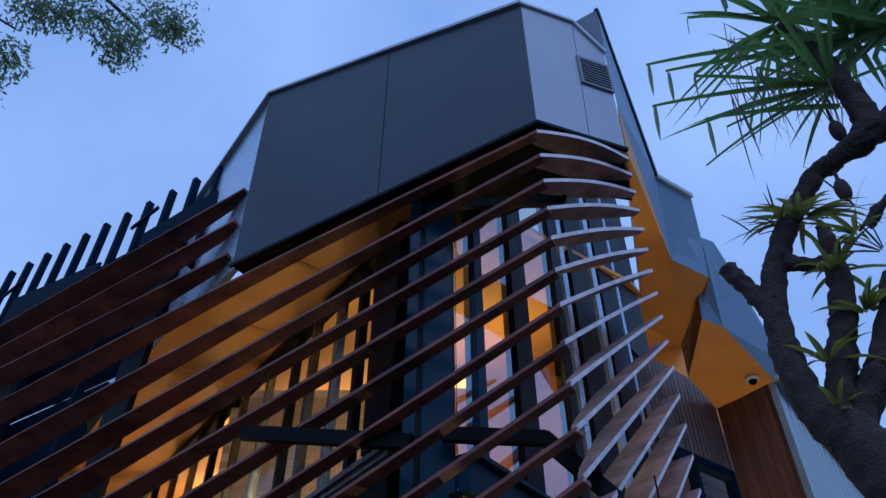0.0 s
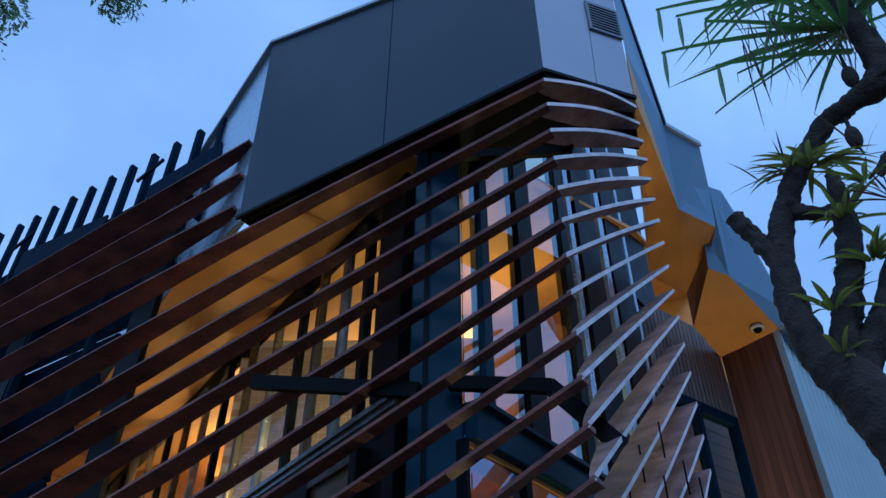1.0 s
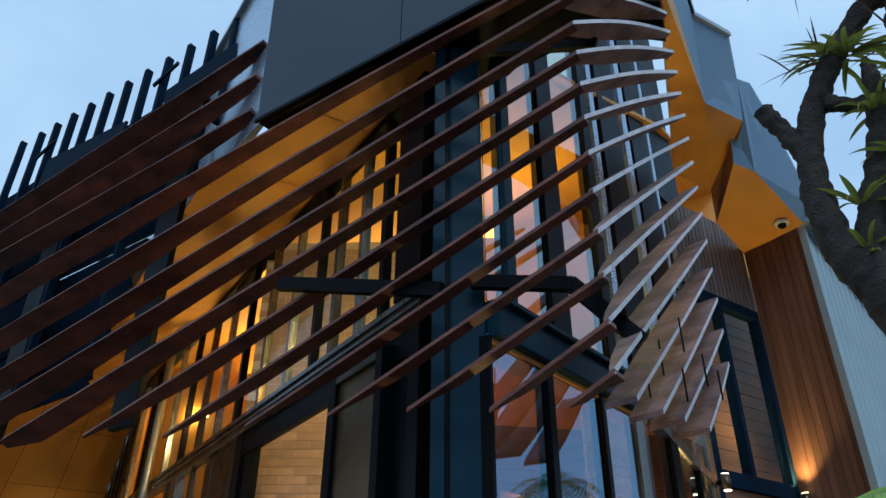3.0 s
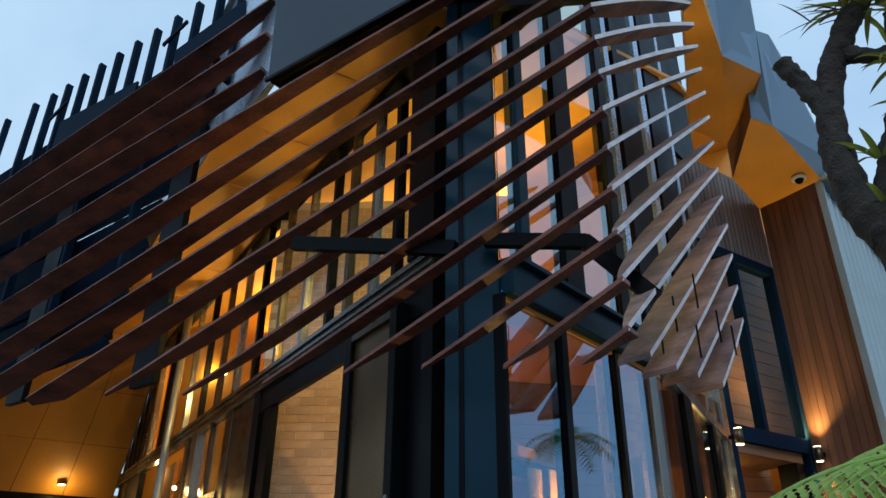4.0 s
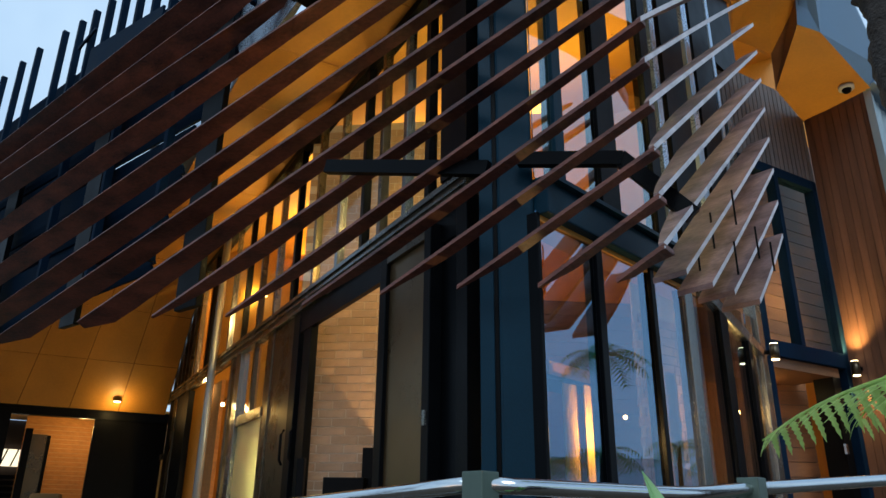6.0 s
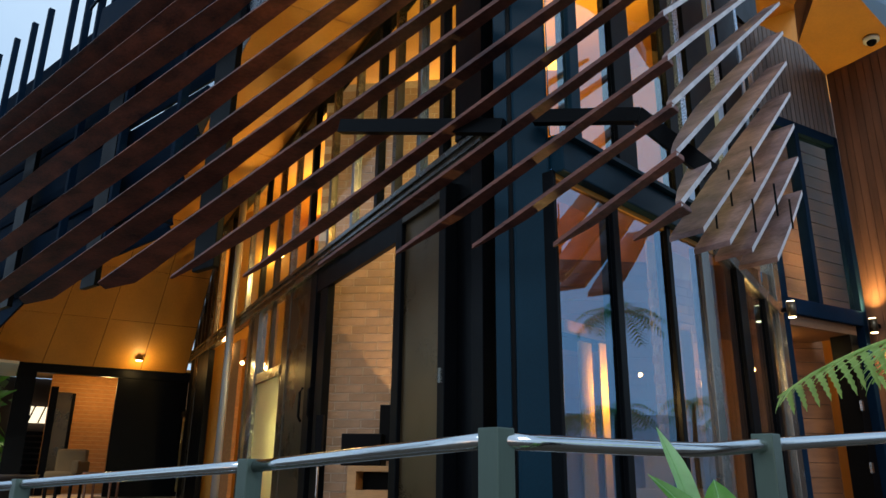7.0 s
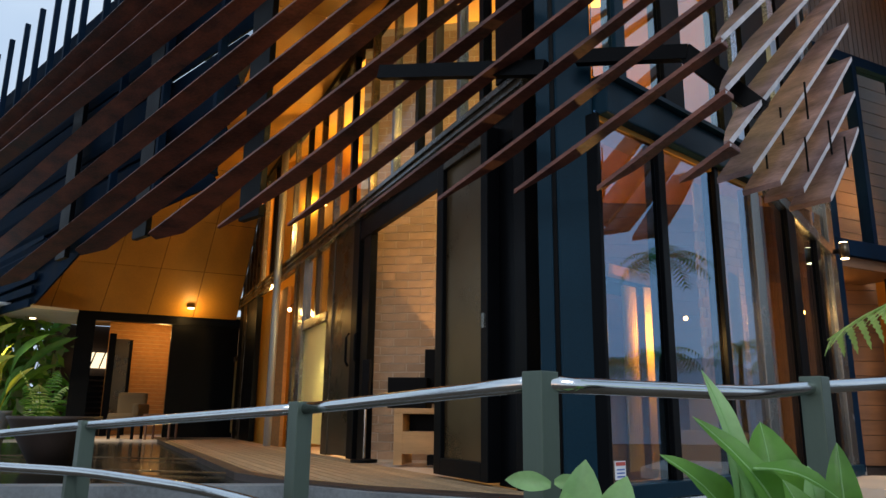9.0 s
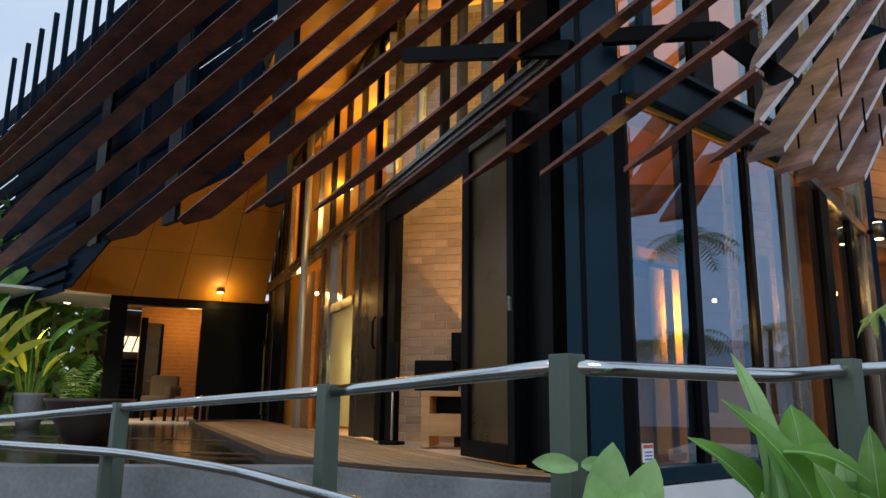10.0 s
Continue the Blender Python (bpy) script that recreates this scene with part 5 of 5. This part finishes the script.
# garden beyond the pond
def clump(name, label, centre, count, height, width, mats, spread=0.5):
    ob = thing(name, label, "plant", "garden plants")
    c = Vector(centre)
    for k in range(count):
        a = random.uniform(0, math.tau)
        r = random.uniform(0.1, spread)
        h = height * random.uniform(0.55, 1.0)
        mid = c + Vector((math.cos(a) * r * 0.5, math.sin(a) * r * 0.5, h * 0.6))
        tip = c + Vector((math.cos(a) * r * 1.5, math.sin(a) * r * 1.5, h))
        bm = bmesh.new()
        broad(bm, mid, tip, width * random.uniform(0.7, 1.1), 0.1, (random.uniform(-0.6, 0.6), -1, 0.6))
        m = random.choice(mats)
        part("leaf", bm, m, ob, smooth=True)
        part("stalk", tube([c, c.lerp(mid, 0.6), mid], [0.015, 0.012, 0.007], 6), m, ob)


clump("strelitzia_plant", "tall broad-leaved plant with yellow-green leaves", (-9.4, 9.2, 0.0), 9, 2.0, 0.24, [M_LEAFYEL, M_LEAFYEL, M_LEAF], 1.0)
clump("strelitzia_plant", "tall green broad-leaved plant in the garden", (-11.2, 10.6, 0.1), 13, 2.9, 0.34, [M_LEAFDK, M_LEAF, M_LEAFYEL], 1.3)
clump("strelitzia_plant", "low green broad-leaved plant in the garden", (-10.6, 11.6, 0.1), 14, 2.2, 0.26, [M_LEAFDK, M_LEAF], 1.1)
clump("strelitzia_plant", "leafy plant with bright yellow streaked leaves", (-8.75, 9.6, 0.1), 7, 1.5, 0.13, [M_LEAFYEL], 0.9)
yp = thing("young_palm", "young feathery palm in a low pot", "plant", "garden plants")
for k in range(9):
    a = math.tau * k / 9 + 0.3
    bm, pts = frond((-7.75, 9.4, 0.3), (-7.75 + 0.34 * math.cos(a), 9.4 + 0.34 * math.sin(a), 0.6 + 0.22 * (k % 3)), 0.12, 13)
    fr = part("frond", bm, M_FERN if k % 2 else M_LEAF, yp)
    part("frond_rib", tube(pts, [0.009 - 0.006 * j / len(pts) for j in range(len(pts))], 6), M_LEAF, fr)
hedge = bmesh.new()
for k in range(12000):
    p = Vector((random.uniform(-20, -10.7), 0, random.uniform(-0.3, 4.4)))
    p.y = 13.2 - 0.25 * (p.x + 14) + random.uniform(-0.6, 1.4) + 0.5 * noise.noise(p * 0.8)
    d = Vector((random.uniform(-1, 1), random.uniform(-1, 0.2), random.uniform(-1, 0.6))).normalized()
    sd = d.cross(Vector((random.uniform(-1, 1), 1, random.uniform(-1, 1)))).normalized()
    l, w = random.uniform(0.25, 0.6), random.uniform(0.04, 0.10)
    f = hedge.faces.new([hedge.verts.new(v) for v in (p, p + d * l * 0.45 + sd * w, p + d * l, p + d * l * 0.45 - sd * w)])
    f.material_index = random.choice((0, 1, 1, 2))
tagged(part("garden_foliage", hedge, [M_LEAFDK, M_LEAF, M_GUM]), "dense dark green garden foliage behind the pond", "foliage", kind="stuff")


def pot(centre, r0, r1, h, mat, label):
    ob = thing("plant_pot", label, "pot", "garden pots")
    x, y, z = centre
    prof = [(r0, 0), (r0 * 0.5 + r1 * 0.5, h * 0.45), (r1, h * 0.92), (r1 * 1.04, h), (r1 * 0.94, h), (r1 * 0.9, h * 0.85)]
    bm = bmesh.new()
    rings = [[bm.verts.new((x + r * math.cos(k * math.tau / 28), y + r * math.sin(k * math.tau / 28), z + q)) for k in range(28)] for r, q in prof]
    for a, b in zip(rings, rings[1:]):
        for k in range(28):
            bm.faces.new((a[k], a[(k + 1) % 28], b[(k + 1) % 28], b[k]))
    bm.faces.new(rings[0][::-1])
    bm.faces.new(rings[-1])
    part("bowl", bm, mat, ob, smooth=True)


pot((-4.98, 6.25, -0.04), 0.18, 0.40, 0.44, M_BROWNTRIM, "wide dark brown bowl standing in the pond")
pot((-8.3, 9.15, -0.04), 0.15, 0.23, 0.5, M_CONC, "pale grey plant pot")
pot((-7.75, 9.4, -0.04), 0.14, 0.2, 0.36, M_BLACK, "low black plant pot")
pot((-8.9, 8.6, -0.04), 0.4, 0.5, 0.6, M_BLACK, "large black plant pot")
tagged(part("paving", slab([(-12, 8.2, -0.05), (-7.0, 8.6, -0.05), (-8.5, 12.4, -0.05), (-14, 14, -0.05)], -0.1, (0, 0, 1)), M_CONC), "grey garden paving", "paving", kind="structure")
tagged(part("ceiling_porch", slab([PF(-3.5, 2.2, 2.0), PF(-0.1, 2.25, 0.6), PF(-0.1, 2.25, -1.5), PF(-3.5, 2.3, -1.5)], 0.05, (0, 0, 1)), M_WHITE), "pale porch ceiling beside the far doors", "ceiling", kind="structure")

# ---- what the corner glass mirrors: palms and a low house across the garden ----
def palm(base, h, seed):
    random.seed(seed)
    ob = thing("palm_tree", "tall palm with drooping fronds", "tree", "palms")
    b = Vector(base)
    top = b + Vector((0.3, 0.2, h))
    part("trunk", tube([b, b.lerp(top, 0.5) + Vector((0.15, 0, 0)), top], [0.16, 0.13, 0.1], 10), M_BARK, ob)
    bm = bmesh.new()
    for k in range(15):
        a = math.tau * k / 15 + random.uniform(-0.15, 0.15)
        d = Vector((math.cos(a), math.sin(a), random.uniform(0.2, 0.9))).normalized()
        p = top.copy()
        for j in range(14):
            side = d.cross(Vector((0, 0, 1))).normalized()
            ln = 0.55 * math.sin(math.pi * (j + 1.5) / 17)
            for sg in (-1, 1):
                q = p + side * sg * ln + d * 0.2 - Vector((0, 0, 0.35 * ln))
                bm.faces.new([bm.verts.new(v) for v in (p - d * 0.03, p + d * 0.05, q)])
            p2 = p + d * 0.15
            bm.faces.new([bm.verts.new(v) for v in (p - side * 0.015, p + side * 0.015, p2)])
            p = p2
            d = (d + Vector((0, 0, -0.13))).normalized()
    part("crown", bm, M_LEAFDK, ob)


palm((-13.2, 12.3, -0.1), 1.9, 11)
palm((21.0, 13.2, -0.95), 7.2, 3)
palm((31.0, 21.0, -0.95), 5.0, 4)
palm((29.0, 22.0, -0.95), 4.4, 5)
palm((23.0, 11.4, -0.95), 3.4, 6)
palm((25.0, 14.5, -0.95), 4.0, 7)
house = thing("neighbour_house", "low neighbouring house with a pale hipped roof", "house")
part("wall", slab([(40, 8, -0.95), (40, 30, -0.95), (48, 30, -0.95), (48, 8, -0.95)], 3.2, (0, 0, 1)), M_WHITE, house)
bm = bmesh.new()
rv = [bm.verts.new(v) for v in ((39.5, 7.5, 2.25), (39.5, 30.5, 2.25), (48.5, 30.5, 2.25), (48.5, 7.5, 2.25), (44, 12, 4.6), (44, 26, 4.6))]
for f in ((0, 1, 5, 4), (1, 2, 5), (2, 3, 4, 5), (3, 0, 4)):
    bm.faces.new([rv[i] for i in f])
part("roof", bm, M_CORRU, house)

# ---- deck boards, bricks: the many small pieces ----
def board_mesh(name, l, w, h, mat):
    bm = bmesh.new()
    bx(bm, (0, 0, -h), (l, w, 0))
    return finish(bm, name, mat)


dm = board_mesh("deck_board", 12.6, 0.079, 0.03, M_DECK)
ang = math.atan2(D1.y, D1.x)
EDGE_O, EDGE_S = (0.0, 0.243, 0.862, 1.085, 1.343), (0.15, 0.176, 1.078, 1.572, 2.5)
for k in range(14):
    o = 0.02 + 0.092 * k
    start = float(np.interp(o + 0.088, EDGE_O, EDGE_S)) - 0.02
    b = new("board", dm)
    b.parent = deckbase
    b.matrix_world = Matrix.Translation(P1(start, 0.0, o)) @ Matrix.Rotation(ang, 4, "Z") @ Matrix.Diagonal(((12.2 - start) / 12.6, 1, 1, 1))
PB = at(Vector((-0.6, 7.5, 0)), Vector((-1, 0, 0)), Vector((0, -1, 0)))
bm = wallbox(PB, -0.3, 1.84, -0.1, 4.9, -0.15, -0.002)
bw = part("wall_brick", bm, M_MORTAR)
tagged(bw, "tan brick inner wall with pale joints", "wall", kind="structure")
bmx = bmesh.new()
bx(bmx, (0, -0.004, 0), (0.278, 0.05, 0.079))
bme = finish(bmx, "brick", M_BRICK)
rest = bmesh.new()
for j in range(54):
    for i in range(9):
        x = -2.44 + 0.288 * i + (0.144 if j % 2 else 0)
        z = 0.005 + 0.089 * j
        if x < -1.0 and z < 2.75:
            b = new("brick", bme)
            b.parent = bw
            b.location = (x, 7.5, z)
        elif x < -0.58 and z < 4.8:
            bx(rest, (x, 7.496, z), (x + 0.278, 7.55, z + 0.079))
tagged(part("brick_courses", rest, M_BRICK, bw), kind="stuff")
# brick pier behind the right glazing
pier = part("wall_pier", slab([P2(2.8, 0, -0.82), P2(3.7, 0, -0.7), P2(3.7, 3.0, -0.7), P2(2.8, 3.0, -0.82)], 0.1, (0, 1, 0)), M_MORTAR)
tagged(pier, "warm lit brick pier behind the glazing", "wall", kind="structure")
E0, E1 = P2(2.8, 0, -0.805), P2(3.7, 0, -0.685)
ed = (E1 - E0).normalized()
ea = math.atan2(ed.y, ed.x)
for j in range(26):
    for i in range(3):
        b = new("brick", bme)
        b.parent = pier
        b.matrix_world = Matrix.Translation(E0 + ed * (0.288 * i + (0.06 if j % 2 else 0)) + Vector((0, 0, 0.005 + 0.089 * j))) @ Matrix.Rotation(ea, 4, "Z")
